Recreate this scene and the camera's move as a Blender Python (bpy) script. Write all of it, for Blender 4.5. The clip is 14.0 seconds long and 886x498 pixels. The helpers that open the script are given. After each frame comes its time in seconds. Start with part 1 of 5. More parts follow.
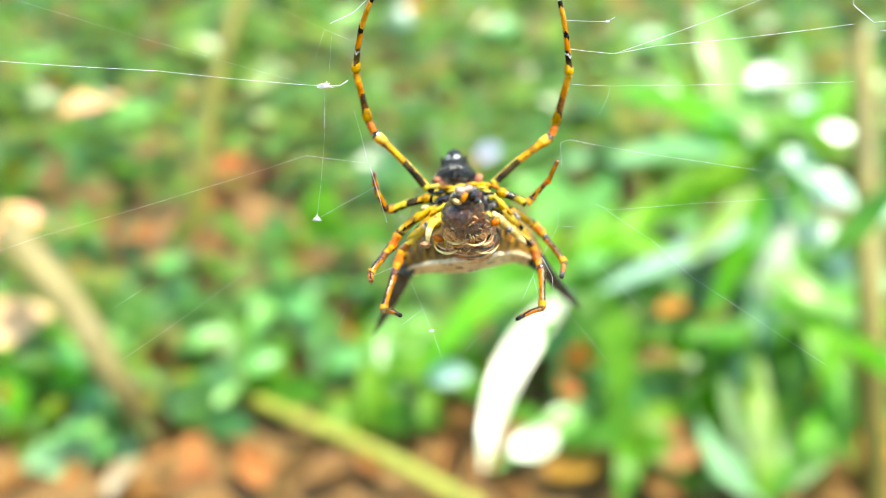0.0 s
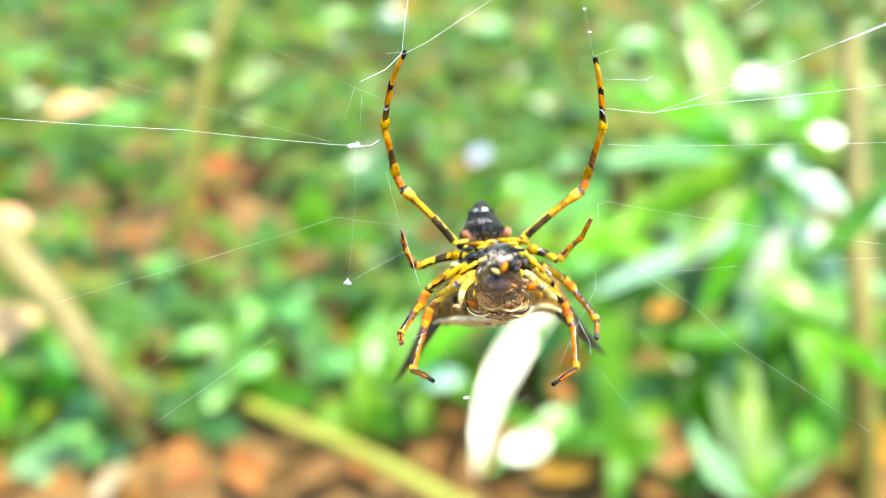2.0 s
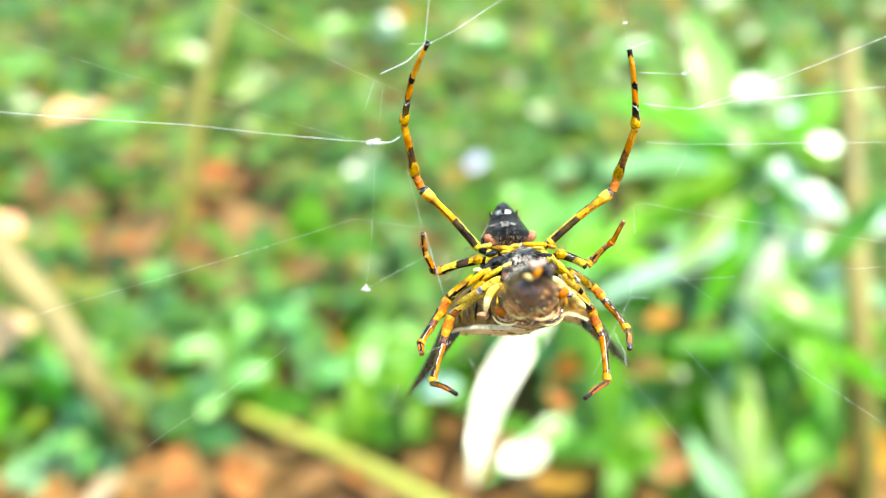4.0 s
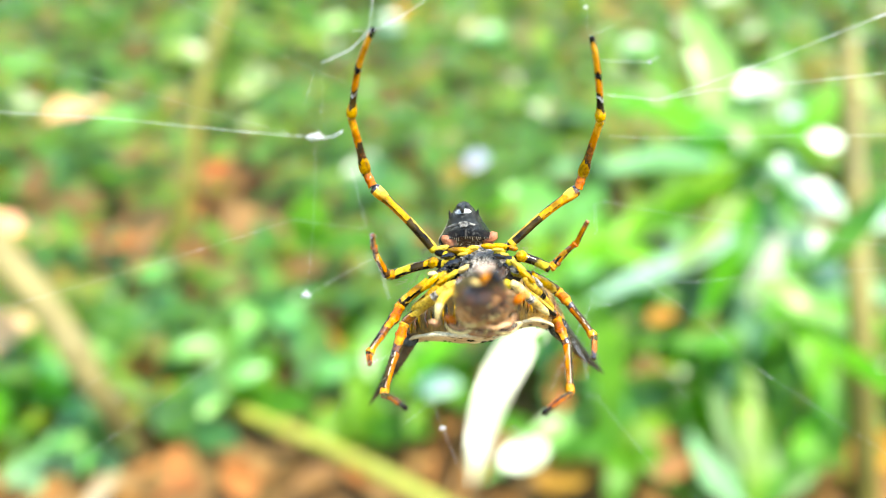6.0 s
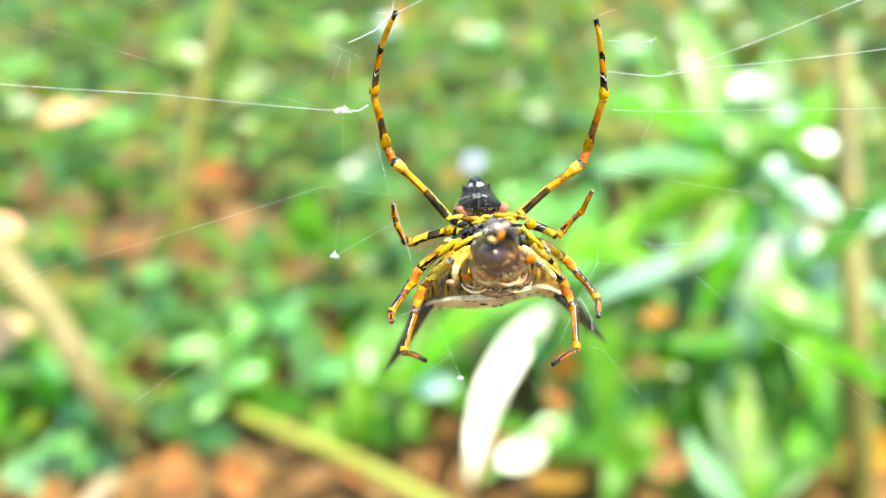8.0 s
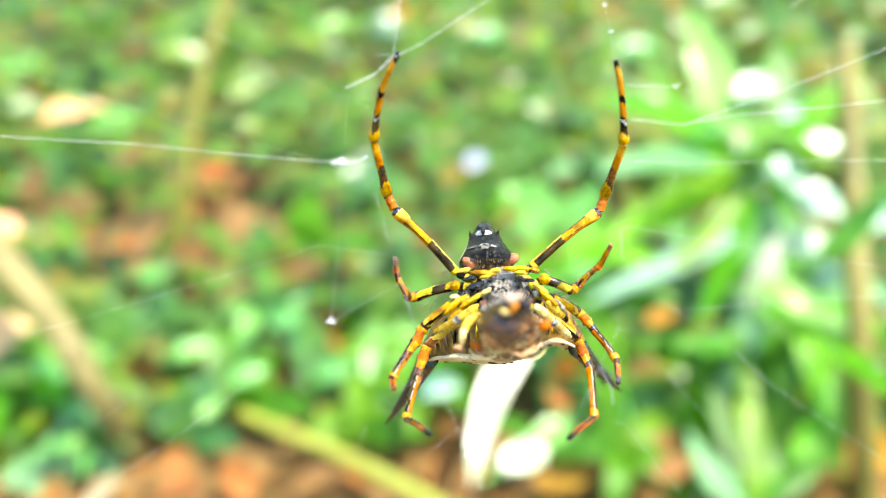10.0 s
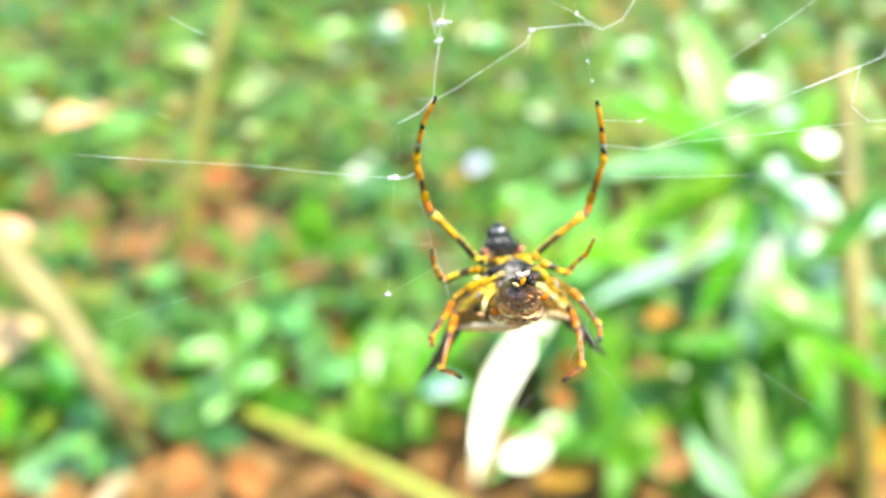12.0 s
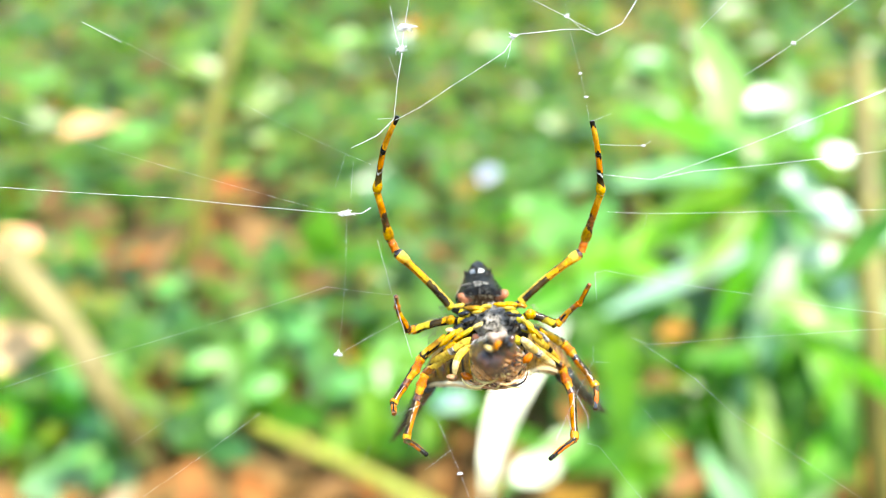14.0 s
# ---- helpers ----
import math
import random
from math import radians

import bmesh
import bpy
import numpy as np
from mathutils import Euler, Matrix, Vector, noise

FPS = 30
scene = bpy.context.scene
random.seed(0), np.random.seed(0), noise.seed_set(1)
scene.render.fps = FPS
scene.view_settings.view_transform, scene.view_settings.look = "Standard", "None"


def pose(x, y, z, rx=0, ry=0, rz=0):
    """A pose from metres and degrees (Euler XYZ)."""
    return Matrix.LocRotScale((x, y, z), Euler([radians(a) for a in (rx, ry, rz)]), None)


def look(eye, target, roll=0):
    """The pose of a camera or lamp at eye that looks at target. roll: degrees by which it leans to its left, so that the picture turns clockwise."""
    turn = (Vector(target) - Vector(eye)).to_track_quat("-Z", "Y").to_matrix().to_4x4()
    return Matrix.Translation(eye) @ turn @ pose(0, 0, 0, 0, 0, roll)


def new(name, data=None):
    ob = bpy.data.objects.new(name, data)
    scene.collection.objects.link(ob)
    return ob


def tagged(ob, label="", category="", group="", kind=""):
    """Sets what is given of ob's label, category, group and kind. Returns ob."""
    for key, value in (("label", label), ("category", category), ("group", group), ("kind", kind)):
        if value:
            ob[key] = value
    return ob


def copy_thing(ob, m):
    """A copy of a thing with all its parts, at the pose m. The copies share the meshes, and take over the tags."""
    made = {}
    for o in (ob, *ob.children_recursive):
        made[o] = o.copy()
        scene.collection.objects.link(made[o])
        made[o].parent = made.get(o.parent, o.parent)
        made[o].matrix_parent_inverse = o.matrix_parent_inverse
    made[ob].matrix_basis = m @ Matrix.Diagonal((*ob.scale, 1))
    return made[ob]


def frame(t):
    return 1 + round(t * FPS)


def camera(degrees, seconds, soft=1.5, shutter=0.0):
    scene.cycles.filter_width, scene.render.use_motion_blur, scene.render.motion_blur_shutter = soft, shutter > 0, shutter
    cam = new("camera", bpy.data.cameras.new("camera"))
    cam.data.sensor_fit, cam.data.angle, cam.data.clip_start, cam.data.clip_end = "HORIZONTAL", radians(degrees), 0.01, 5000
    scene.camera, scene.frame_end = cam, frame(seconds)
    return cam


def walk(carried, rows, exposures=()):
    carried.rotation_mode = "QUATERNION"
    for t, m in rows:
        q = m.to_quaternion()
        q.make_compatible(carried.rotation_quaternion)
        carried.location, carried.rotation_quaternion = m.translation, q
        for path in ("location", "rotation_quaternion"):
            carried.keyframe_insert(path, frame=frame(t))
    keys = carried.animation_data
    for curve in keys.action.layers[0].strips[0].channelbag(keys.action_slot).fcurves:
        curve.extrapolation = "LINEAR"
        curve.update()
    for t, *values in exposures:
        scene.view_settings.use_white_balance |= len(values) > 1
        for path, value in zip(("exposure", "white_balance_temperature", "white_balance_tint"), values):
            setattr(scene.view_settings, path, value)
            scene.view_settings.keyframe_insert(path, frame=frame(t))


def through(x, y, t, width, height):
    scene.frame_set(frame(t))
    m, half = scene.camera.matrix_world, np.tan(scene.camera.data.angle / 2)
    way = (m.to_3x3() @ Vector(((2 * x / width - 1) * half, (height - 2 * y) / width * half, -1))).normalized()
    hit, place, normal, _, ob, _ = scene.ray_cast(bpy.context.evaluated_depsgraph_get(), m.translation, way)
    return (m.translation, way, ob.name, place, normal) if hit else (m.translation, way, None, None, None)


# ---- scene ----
cam = camera(60, 14.0, soft=0.8, shutter=0.0)
# a phone lens close to its subject: shallow depth of field
cam.data.dof.use_dof = True
cam.data.dof.focus_distance = 0.0565
cam.data.dof.aperture_fstop = 16.5
walk(cam, [
    (0, pose(0.00403, -0.01087, 0.69981, 61.664, 0.442, 1.110)),
    (0.5, pose(0.00182, -0.01027, 0.70027, 61.686, 0.462, 0.640)),
    (1, pose(0.00129, -0.00678, 0.69932, 61.711, 0.406, 0.472)),
    (1.2, pose(0.00071, -0.00427, 0.70121, 61.571, 0.364, 0.404)),
    (1.5, pose(0.00075, -0.00172, 0.70178, 61.360, 0.300, 0.303)),
    (1.7, pose(0.00050, -0.00360, 0.70307, 61.462, 0.256, 0.322)),
    (2, pose(0.00076, -0.00737, 0.70324, 61.615, 0.191, 0.352)),
    (2.2, pose(0.00268, -0.00753, 0.70543, 61.695, 0.203, 0.444)),
    (2.5, pose(0.00355, -0.00932, 0.70587, 61.814, 0.222, 0.582)),
    (2.7, pose(0.00350, -0.00835, 0.70640, 61.961, 0.132, 0.426)),
    (3, pose(0.00091, -0.00814, 0.70489, 62.181, -0.003, 0.192)),
    (3.2, pose(-0.00174, -0.00734, 0.70283, 62.244, -0.130, 0.123)),
    (5.3, pose(0.00059, -0.00181, 0.70081, 62.011, -0.045, 0.214)),
    (5.5, pose(0.00099, -0.00152, 0.70084, 61.978, -0.008, 0.220)),
    (5.8, pose(0.00210, -0.00102, 0.70038, 62.026, 0.035, 0.232)),
    (6, pose(0.00224, -0.00084, 0.69980, 62.058, 0.064, 0.240)),
    (6.2, pose(0.00172, -0.00056, 0.69977, 62.035, 0.038, 0.144)),
    (6.5, pose(0.00000, 0.00000, 0.70000, 62.000, -0.000, -0.000)),
    (6.8, pose(0.00015, -0.00004, 0.70130, 61.957, 0.017, -0.012)),
    (7, pose(-0.00011, -0.00076, 0.70086, 61.929, 0.028, -0.020)),
    (7.2, pose(-0.00055, -0.00212, 0.70023, 61.971, -0.002, 0.004)),
    (7.5, pose(-0.00004, -0.00323, 0.70099, 62.034, -0.047, 0.040)),
    (7.7, pose(0.00202, -0.00458, 0.69976, 62.143, -0.027, 0.003)),
    (8, pose(0.00082, -0.00579, 0.69944, 62.305, 0.003, -0.053)),
    (8.2, pose(0.00100, -0.00433, 0.70064, 62.215, -0.035, -0.017)),
    (10.3, pose(0.00022, 0.00014, 0.70132, 62.010, 0.088, 0.008)),
    (10.5, pose(-0.00109, -0.00102, 0.70245, 61.976, 0.104, -0.055)),
    (10.7, pose(0.00074, -0.00215, 0.70351, 62.005, 0.133, 0.047)),
    (11, pose(0.00370, -0.00421, 0.70444, 62.049, 0.177, 0.200)),
    (11.2, pose(0.00368, -0.00624, 0.70488, 62.055, 0.147, 0.096)),
    (11.5, pose(0.00303, -0.00885, 0.70634, 62.064, 0.103, -0.060)),
    (11.7, pose(0.00203, -0.01127, 0.70766, 62.143, 0.201, -0.020)),
    (12, pose(-0.00159, -0.01558, 0.70843, 62.260, 0.349, 0.039)),
    (12.2, pose(-0.00025, -0.01425, 0.70820, 62.488, 0.351, 0.055)),
    (12.5, pose(0.00231, -0.01222, 0.70799, 62.830, 0.355, 0.080)),
    (12.7, pose(0.00376, -0.01121, 0.70763, 62.722, 0.387, 0.053)),
    (13, pose(0.00370, -0.00859, 0.70929, 62.560, 0.435, 0.012)),
    (13.5, pose(-0.00058, -0.00749, 0.70848, 62.761, 0.399, 0.260)),
    (14, pose(0.00191, -0.00437, 0.70581, 62.945, 0.598, 0.940)),
], exposures=[(0, 2.12, 6900, 5), (1, 2.13, 6900, 5), (2.5, 2.26, 6900, 5), (6.5, 2.23, 6900, 5), (10.5, 2.27, 6900, 5), (11.5, 2.33, 6900, 5), (12, 2.33, 6900, 5), (13, 2.26, 6900, 5), (14, 2.25, 6900, 5)])

# ---- light: sun through a thin canopy, bright sky ----
SUN_WAY = Vector((0.35, -0.25, 1.0)).normalized()
world = bpy.data.worlds.new("world")
scene.world = world
world.use_nodes = True
sky = world.node_tree.nodes.new("ShaderNodeTexSky")
sky.sky_type = "NISHITA"
sky.sun_disc = False
sky.sun_elevation = math.asin(SUN_WAY.z)
sky.sun_rotation = math.atan2(SUN_WAY.x, SUN_WAY.y)
world.node_tree.nodes["Background"].inputs["Strength"].default_value = 0.15
world.node_tree.links.new(sky.outputs["Color"], world.node_tree.nodes["Background"].inputs["Color"])
sun = new("sun", bpy.data.lights.new("sun", "SUN"))
sun.data.energy = 3.0
sun.data.angle = radians(0.6)
sun.data.color = (1.0, 0.95, 0.86)
sun.matrix_world = look(SUN_WAY * 5, (0, 0, 0))


# ---- materials ----
def nodes_of(name):
    m = bpy.data.materials.new(name)
    m.use_nodes = True
    return m, m.node_tree.nodes, m.node_tree.links, m.node_tree.nodes["Principled BSDF"]


def ramp(nodes, links, source, stops):
    r = nodes.new("ShaderNodeValToRGB")
    while len(r.color_ramp.elements) < len(stops):
        r.color_ramp.elements.new(0.5)
    for e, (p, c) in zip(r.color_ramp.elements, stops):
        e.position, e.color = p, (*c, 1)
    links.new(source, r.inputs["Fac"])
    return r.outputs["Color"]


def noise_of(nodes, links, scale, detail=4.0, coords="Object"):
    tc, n = nodes.new("ShaderNodeTexCoord"), nodes.new("ShaderNodeTexNoise")
    n.inputs["Scale"].default_value, n.inputs["Detail"].default_value = scale, detail
    links.new(tc.outputs[coords], n.inputs["Vector"])
    return n.outputs["Fac"]


def mixed(nodes, links, fac, a, b, mode="MIX"):
    m = nodes.new("ShaderNodeMix")
    m.data_type, m.blend_type = "RGBA", mode
    for key, v in ((0, fac), (6, a), (7, b)):
        if isinstance(v, tuple):
            m.inputs[key].default_value = (*v, 1)
        elif isinstance(v, float):
            m.inputs[key].default_value = v
        else:
            links.new(v, m.inputs[key])
    return m.outputs[2]


def bumped(nodes, links, bsdf, height, strength, distance):
    b = nodes.new("ShaderNodeBump")
    b.inputs["Strength"].default_value, b.inputs["Distance"].default_value = strength, distance
    links.new(height, b.inputs["Height"])
    links.new(b.outputs["Normal"], bsdf.inputs["Normal"])


def surface(name, dark, light, scale, rough=0.5, bump=0.3, depth=0.001, coat=0.0, detail=5.0, speck=0.72, shine=0.5, split=(0.33, 0.67)):
    """An opaque surface that wanders between two colours at two scales, with fine relief."""
    m, nodes, links, bsdf = nodes_of(name)
    big, fine = noise_of(nodes, links, scale, detail), noise_of(nodes, links, scale * 7, 3)
    base = ramp(nodes, links, big, [(split[0], dark), (split[1], light)])
    grain = ramp(nodes, links, fine, [(0.34, (speck, speck, speck)), (0.6, (1, 1, 1))])
    links.new(mixed(nodes, links, 1.0, base, grain, "MULTIPLY"), bsdf.inputs["Base Color"])
    bsdf.inputs["Roughness"].default_value = rough
    bsdf.inputs["Specular IOR Level"].default_value = shine
    bsdf.inputs["Coat Weight"].default_value = coat
    bsdf.inputs["Coat Roughness"].default_value = 0.08
    bumped(nodes, links, bsdf, fine, bump, depth)
    return m


LEAF_RANGE = [(0.0, (0.75, 0.78, 0.8)), (0.35, (1.05, 1.03, 1.2)), (0.62, (1.3, 1.1, 0.9)), (0.8, (2.0, 1.35, 1.2)), (0.9, (2.6, 0.95, 0.9)), (1.0, (3.2, 0.85, 1.3))]


def leaf_surface(name, dark, light, rough=0.38, through=0.4, glow=(1.0, 1.0, 0.25), islands=False, shine=0.3):
    """A living or dead leaf: waxy top, light passing through, each leaf a little different."""
    m, nodes, links, bsdf = nodes_of(name)
    base = ramp(nodes, links, noise_of(nodes, links, 22.0), [(0.3, dark), (0.7, light)])
    if islands:
        chance = nodes.new("ShaderNodeNewGeometry").outputs["Random Per Island"]
    else:
        chance = nodes.new("ShaderNodeObjectInfo").outputs["Random"]
    shift = ramp(nodes, links, chance, [(0.0, (0.85, 0.95, 1.0)), (1.0, (1.05, 1.05, 1.2))] if "mint" in name else LEAF_RANGE if shine > 0.45 and islands else [(0.0, (0.6, 0.75, 0.9)), (0.4, (0.9, 1, 0.9)), (0.8, (1.2, 1.1, 0.9)), (1.0, (1.8, 1.25, 1.2))])
    base = mixed(nodes, links, 1.0, base, shift, "MULTIPLY")
    links.new(base, bsdf.inputs["Base Color"])
    bsdf.inputs["Roughness"].default_value = rough
    bsdf.inputs["Specular IOR Level"].default_value = shine
    bumped(nodes, links, bsdf, noise_of(nodes, links, 160.0), 0.25, 0.001)
    t, mix = nodes.new("ShaderNodeBsdfTranslucent"), nodes.new("ShaderNodeMixShader")
    links.new(mixed(nodes, links, 1.0, base, glow, "MULTIPLY"), t.inputs["Color"])
    mix.inputs[0].default_value = through
    links.new(bsdf.outputs[0], mix.inputs[1])
    links.new(t.outputs[0], mix.inputs[2])
    links.new(mix.outputs[0], nodes["Material Output"].inputs["Surface"])
    return m


SOIL = surface("leaf_mould_soil", (0.09, 0.05, 0.013), (0.21, 0.115, 0.032), 9.0, 0.9, 0.8, 0.01)
LEAF_GREEN = leaf_surface("fresh_leaf", (0.05, 0.17, 0.010), (0.13, 0.33, 0.018), 0.4, 0.58)
LEAF_DEEP = leaf_surface("deep_green_leaf", (0.042, 0.13, 0.03), (0.095, 0.24, 0.055), 0.3, 0.45, shine=0.6)
LEAF_PALE = leaf_surface("pale_waxy_leaf", (0.09, 0.28, 0.065), (0.18, 0.40, 0.115), 0.3, 0.35, (0.9, 1.0, 0.45))
LEAF_LIME = leaf_surface("lime_young_leaf", (0.075, 0.32, 0.008), (0.16, 0.46, 0.010), 0.42, 0.58)
# pale mint: leaf colour on the low herb, painted sheen on the straps
LEAF_MINT_SHEEN = leaf_surface("mint_sheen_leaf", (0.115, 0.28, 0.10), (0.21, 0.385, 0.165), 0.5, 0.38, (0.9, 1.0, 0.5), shine=0.22)
# bluish gloss of one strap, put into its base colour
LEAF_GLOSS = leaf_surface("mint_gloss_leaf", (0.13, 0.27, 0.15), (0.22, 0.36, 0.23), 0.45, 0.33, (0.9, 1.0, 0.7), shine=0.35)
# whitish base colour: sun and sky glare painted into these leaves
LEAF_GLARE = leaf_surface("pale_glare_leaf", (0.26, 0.40, 0.30), (0.40, 0.54, 0.44), 0.3, 0.3, (0.95, 1.0, 0.8), shine=0.5)
COVER = leaf_surface("low_cover_leaf", (0.034, 0.105, 0.010), (0.10, 0.25, 0.021), 0.34, 0.45, islands=True, shine=0.5)
DEAD = leaf_surface("dead_brown_leaf", (0.13, 0.052, 0.008), (0.25, 0.115, 0.03), 0.65, 0.25, (1.0, 0.6, 0.3))
DEAD_DULL = leaf_surface("dull_dead_leaf", (0.055, 0.034, 0.008), (0.12, 0.072, 0.018), 0.7, 0.2, (1.0, 0.7, 0.35))
DEAD_PALE = leaf_surface("bleached_dead_leaf", (0.38, 0.24, 0.12), (0.55, 0.40, 0.24), 0.55, 0.25, (1.0, 0.8, 0.5))
DEAD_ORANGE = leaf_surface("orange_dead_leaf", (0.30, 0.115, 0.006), (0.46, 0.21, 0.014), 0.6, 0.3, (1.0, 0.6, 0.3))
LITTER = leaf_surface("litter", (0.085, 0.042, 0.010), (0.20, 0.10, 0.025), 0.75, 0.2, (1.0, 0.6, 0.3), islands=True)
STEM_OLIVE = surface("olive_stem", (0.12, 0.12, 0.012), (0.20, 0.185, 0.02), 14.0, 0.55, 0.4, 0.002)
STEM_TAN = surface("olive_tan_stem", (0.10, 0.09, 0.010), (0.18, 0.15, 0.022), 12.0, 0.6, 0.4, 0.002)
STEM_PALE = surface("pale_dry_stem", (0.14, 0.115, 0.032), (0.235, 0.195, 0.065), 12.0, 0.6, 0.4, 0.002)
STALK_LIME = surface("yellow_green_stalk", (0.15, 0.185, 0.018), (0.27, 0.28, 0.035), 10.0, 0.45, 0.3, 0.002)
STEM_GREEN = surface("green_stem", (0.10, 0.22, 0.03), (0.18, 0.34, 0.06), 20.0, 0.5, 0.3, 0.001)
# colour of a blurred leaf highlight, painted onto a small piece
HIGHLIGHT = surface("pale_violet_highlight", (0.17, 0.185, 0.27), (0.26, 0.28, 0.36), 30.0, 0.6, 0.2, 0.001)

YELLOW = surface("yellow_cuticle", (0.17, 0.08, 0.0), (0.46, 0.245, 0.0), 800.0, 0.16, 0.2, 0.0001, speck=0.5, shine=0.2, split=(0.36, 0.56))
PALE_YELLOW = surface("straw_cuticle", (0.24, 0.14, 0.008), (0.56, 0.385, 0.04), 800.0, 0.16, 0.2, 0.0001, speck=0.5, shine=0.2, split=(0.36, 0.56))
ORANGE = surface("orange_cuticle", (0.24, 0.05, 0.0), (0.47, 0.115, 0.0), 800.0, 0.16, 0.2, 0.0001, speck=0.5, shine=0.2, split=(0.36, 0.56))
AMBER = surface("amber_brown_cuticle", (0.12, 0.04, 0.0), (0.40, 0.135, 0.0), 800.0, 0.16, 0.12, 0.0001, speck=0.65, shine=0.16, split=(0.36, 0.54))
DARK_OLIVE = surface("olive_black_cuticle", (0.006, 0.004, 0.001), (0.055, 0.034, 0.006), 900.0, 0.16, 0.3, 0.0001, speck=0.5, shine=0.2)
# pinkish grey: painted sheen on the rear shins, own colour of the spinneret flaps
SHEEN_AND_FLAP = surface("sheen_and_flap_cuticle", (0.18, 0.12, 0.085), (0.46, 0.34, 0.26), 900.0, 0.15, 0.2, 0.0001, shine=0.4)
BLACK = surface("black_cuticle", (0.002, 0.002, 0.0015), (0.008, 0.007, 0.005), 700.0, 0.14, 0.3, 0.00006, shine=0.12)
CHARCOAL = surface("grey_haired_cuticle", (0.045, 0.04, 0.035), (0.75, 0.70, 0.62), 2600.0, 0.14, 1.0, 0.0004, speck=0.3, shine=0.7, split=(0.38, 0.58))
SKULL = surface("glossy_black_head", (0.003, 0.003, 0.003), (0.10, 0.095, 0.085), 2600.0, 0.16, 0.9, 0.0004, speck=0.3, shine=0.3, split=(0.54, 0.72))
CREAM = surface("cream_cuticle", (0.42, 0.30, 0.14), (0.80, 0.68, 0.44), 500.0, 0.4, 0.3, 0.00005, 0.05)
SPINE = surface("grey_black_spine", (0.006, 0.007, 0.005), (0.045, 0.05, 0.038), 900.0, 0.25, 0.5, 0.0002, speck=0.4, shine=0.3)
UMBER = surface("umber_shiny_cuticle", (0.004, 0.0012, 0.0006), (0.30, 0.085, 0.012), 1300.0, 0.09, 1.0, 0.0008, speck=0.35, shine=0.7, split=(0.4, 0.68), coat=0.6)
BELLY = surface("brown_mottled_cuticle", (0.012, 0.005, 0.001), (0.38, 0.20, 0.018), 1300.0, 0.3, 0.8, 0.0002, speck=0.4, shine=0.3)
HAIR = surface("pale_bristle", (0.10, 0.085, 0.05), (0.22, 0.19, 0.12), 800.0, 0.4, 0.1, 0.00002)
DARK_HAIR = surface("dark_bristle", (0.010, 0.010, 0.008), (0.045, 0.045, 0.036), 800.0, 0.45, 0.1, 0.00002)
CHEEK = surface("rusty_cheek", (0.18, 0.05, 0.02), (0.42, 0.16, 0.07), 1500.0, 0.3, 0.6, 0.0001, speck=0.5, shine=0.3)
TAN = surface("tan_fold", (0.24, 0.10, 0.035), (0.70, 0.40, 0.17), 1200.0, 0.2, 0.8, 0.0002, speck=0.55, shine=0.5, coat=0.5)
CREAM_YELLOW = surface("cream_yellow_cuticle", (0.34, 0.23, 0.06), (0.74, 0.58, 0.24), 800.0, 0.16, 0.12, 0.0001, speck=0.6, shine=0.22, split=(0.36, 0.54))
TAN_KNOB = surface("golden_joint_cuticle", (0.32, 0.12, 0.0), (0.56, 0.25, 0.008), 800.0, 0.16, 0.2, 0.0001, speck=0.5, shine=0.2, split=(0.36, 0.56))
BROWN = surface("brown_leg_cuticle", (0.008, 0.003, 0.001), (0.27, 0.08, 0.003), 900.0, 0.1, 0.3, 0.0001, speck=0.5, shine=0.6, split=(0.42, 0.62), coat=0.5)
STRAW_OLIVE = surface("olive_straw_cuticle", (0.16, 0.12, 0.005), (0.42, 0.33, 0.015), 800.0, 0.16, 0.12, 0.0001, speck=0.65, shine=0.16, split=(0.36, 0.54))
DARK_AMBER = surface("dark_amber_cuticle", (0.004, 0.0012, 0.0006), (0.14, 0.04, 0.006), 1100.0, 0.07, 0.8, 0.0006, speck=0.4, shine=0.5, coat=0.5)
BEAD = surface("shiny_black_bead", (0.002, 0.002, 0.002), (0.006, 0.006, 0.006), 700.0, 0.07, 0.0, 0.00002, shine=0.6)
WHITE = surface("white_band_cuticle", (0.20, 0.23, 0.26), (0.42, 0.45, 0.47), 900.0, 0.2, 0.3, 0.00005)
FACE_GREY = surface("pale_grey_cuticle", (0.12, 0.13, 0.14), (0.50, 0.52, 0.52), 1600.0, 0.15, 0.5, 0.0001, speck=0.6, shine=0.5, split=(0.36, 0.6))
SILK = surface("silk", (0.42, 0.44, 0.46), (0.62, 0.63, 0.65), 300.0, 0.35, 0.0, 0.00002)


# ---- builders ----
def finish(name, bm, mats, parent=None, label="", smooth=True):
    me = bpy.data.meshes.new(name)
    bm.normal_update()
    bm.to_mesh(me)
    bm.free()
    for m in mats if isinstance(mats, (list, tuple)) else [mats]:
        me.materials.append(m)
    if smooth:
        me.shade_smooth()
    ob = new(name, me)
    ob.parent = parent
    return tagged(ob, label)


def part(name, bm, mats, parent, label=""):
    return finish(name, bm, mats, parent, label)


def empty(name):
    return new(name)


def curve_points(points, steps):
    """Points along a smooth curve through the given ones."""
    p = [Vector(v) for v in points]
    if len(p) == 2:
        return [p[0].lerp(p[1], i / steps) for i in range(steps + 1)]
    p = [2 * p[0] - p[1], *p, 2 * p[-1] - p[-2]]
    out = []
    per = max(1, steps // (len(p) - 3))
    for i in range(1, len(p) - 2):
        a, b, c, d = p[i - 1 : i + 3]
        for k in range(per):
            t = k / per
            out.append(0.5 * (2 * b + (c - a) * t + (2 * a - 5 * b + 4 * c - d) * t**2 + (3 * b - a - 3 * c + d) * t**3))
    return [*out, p[-2]]


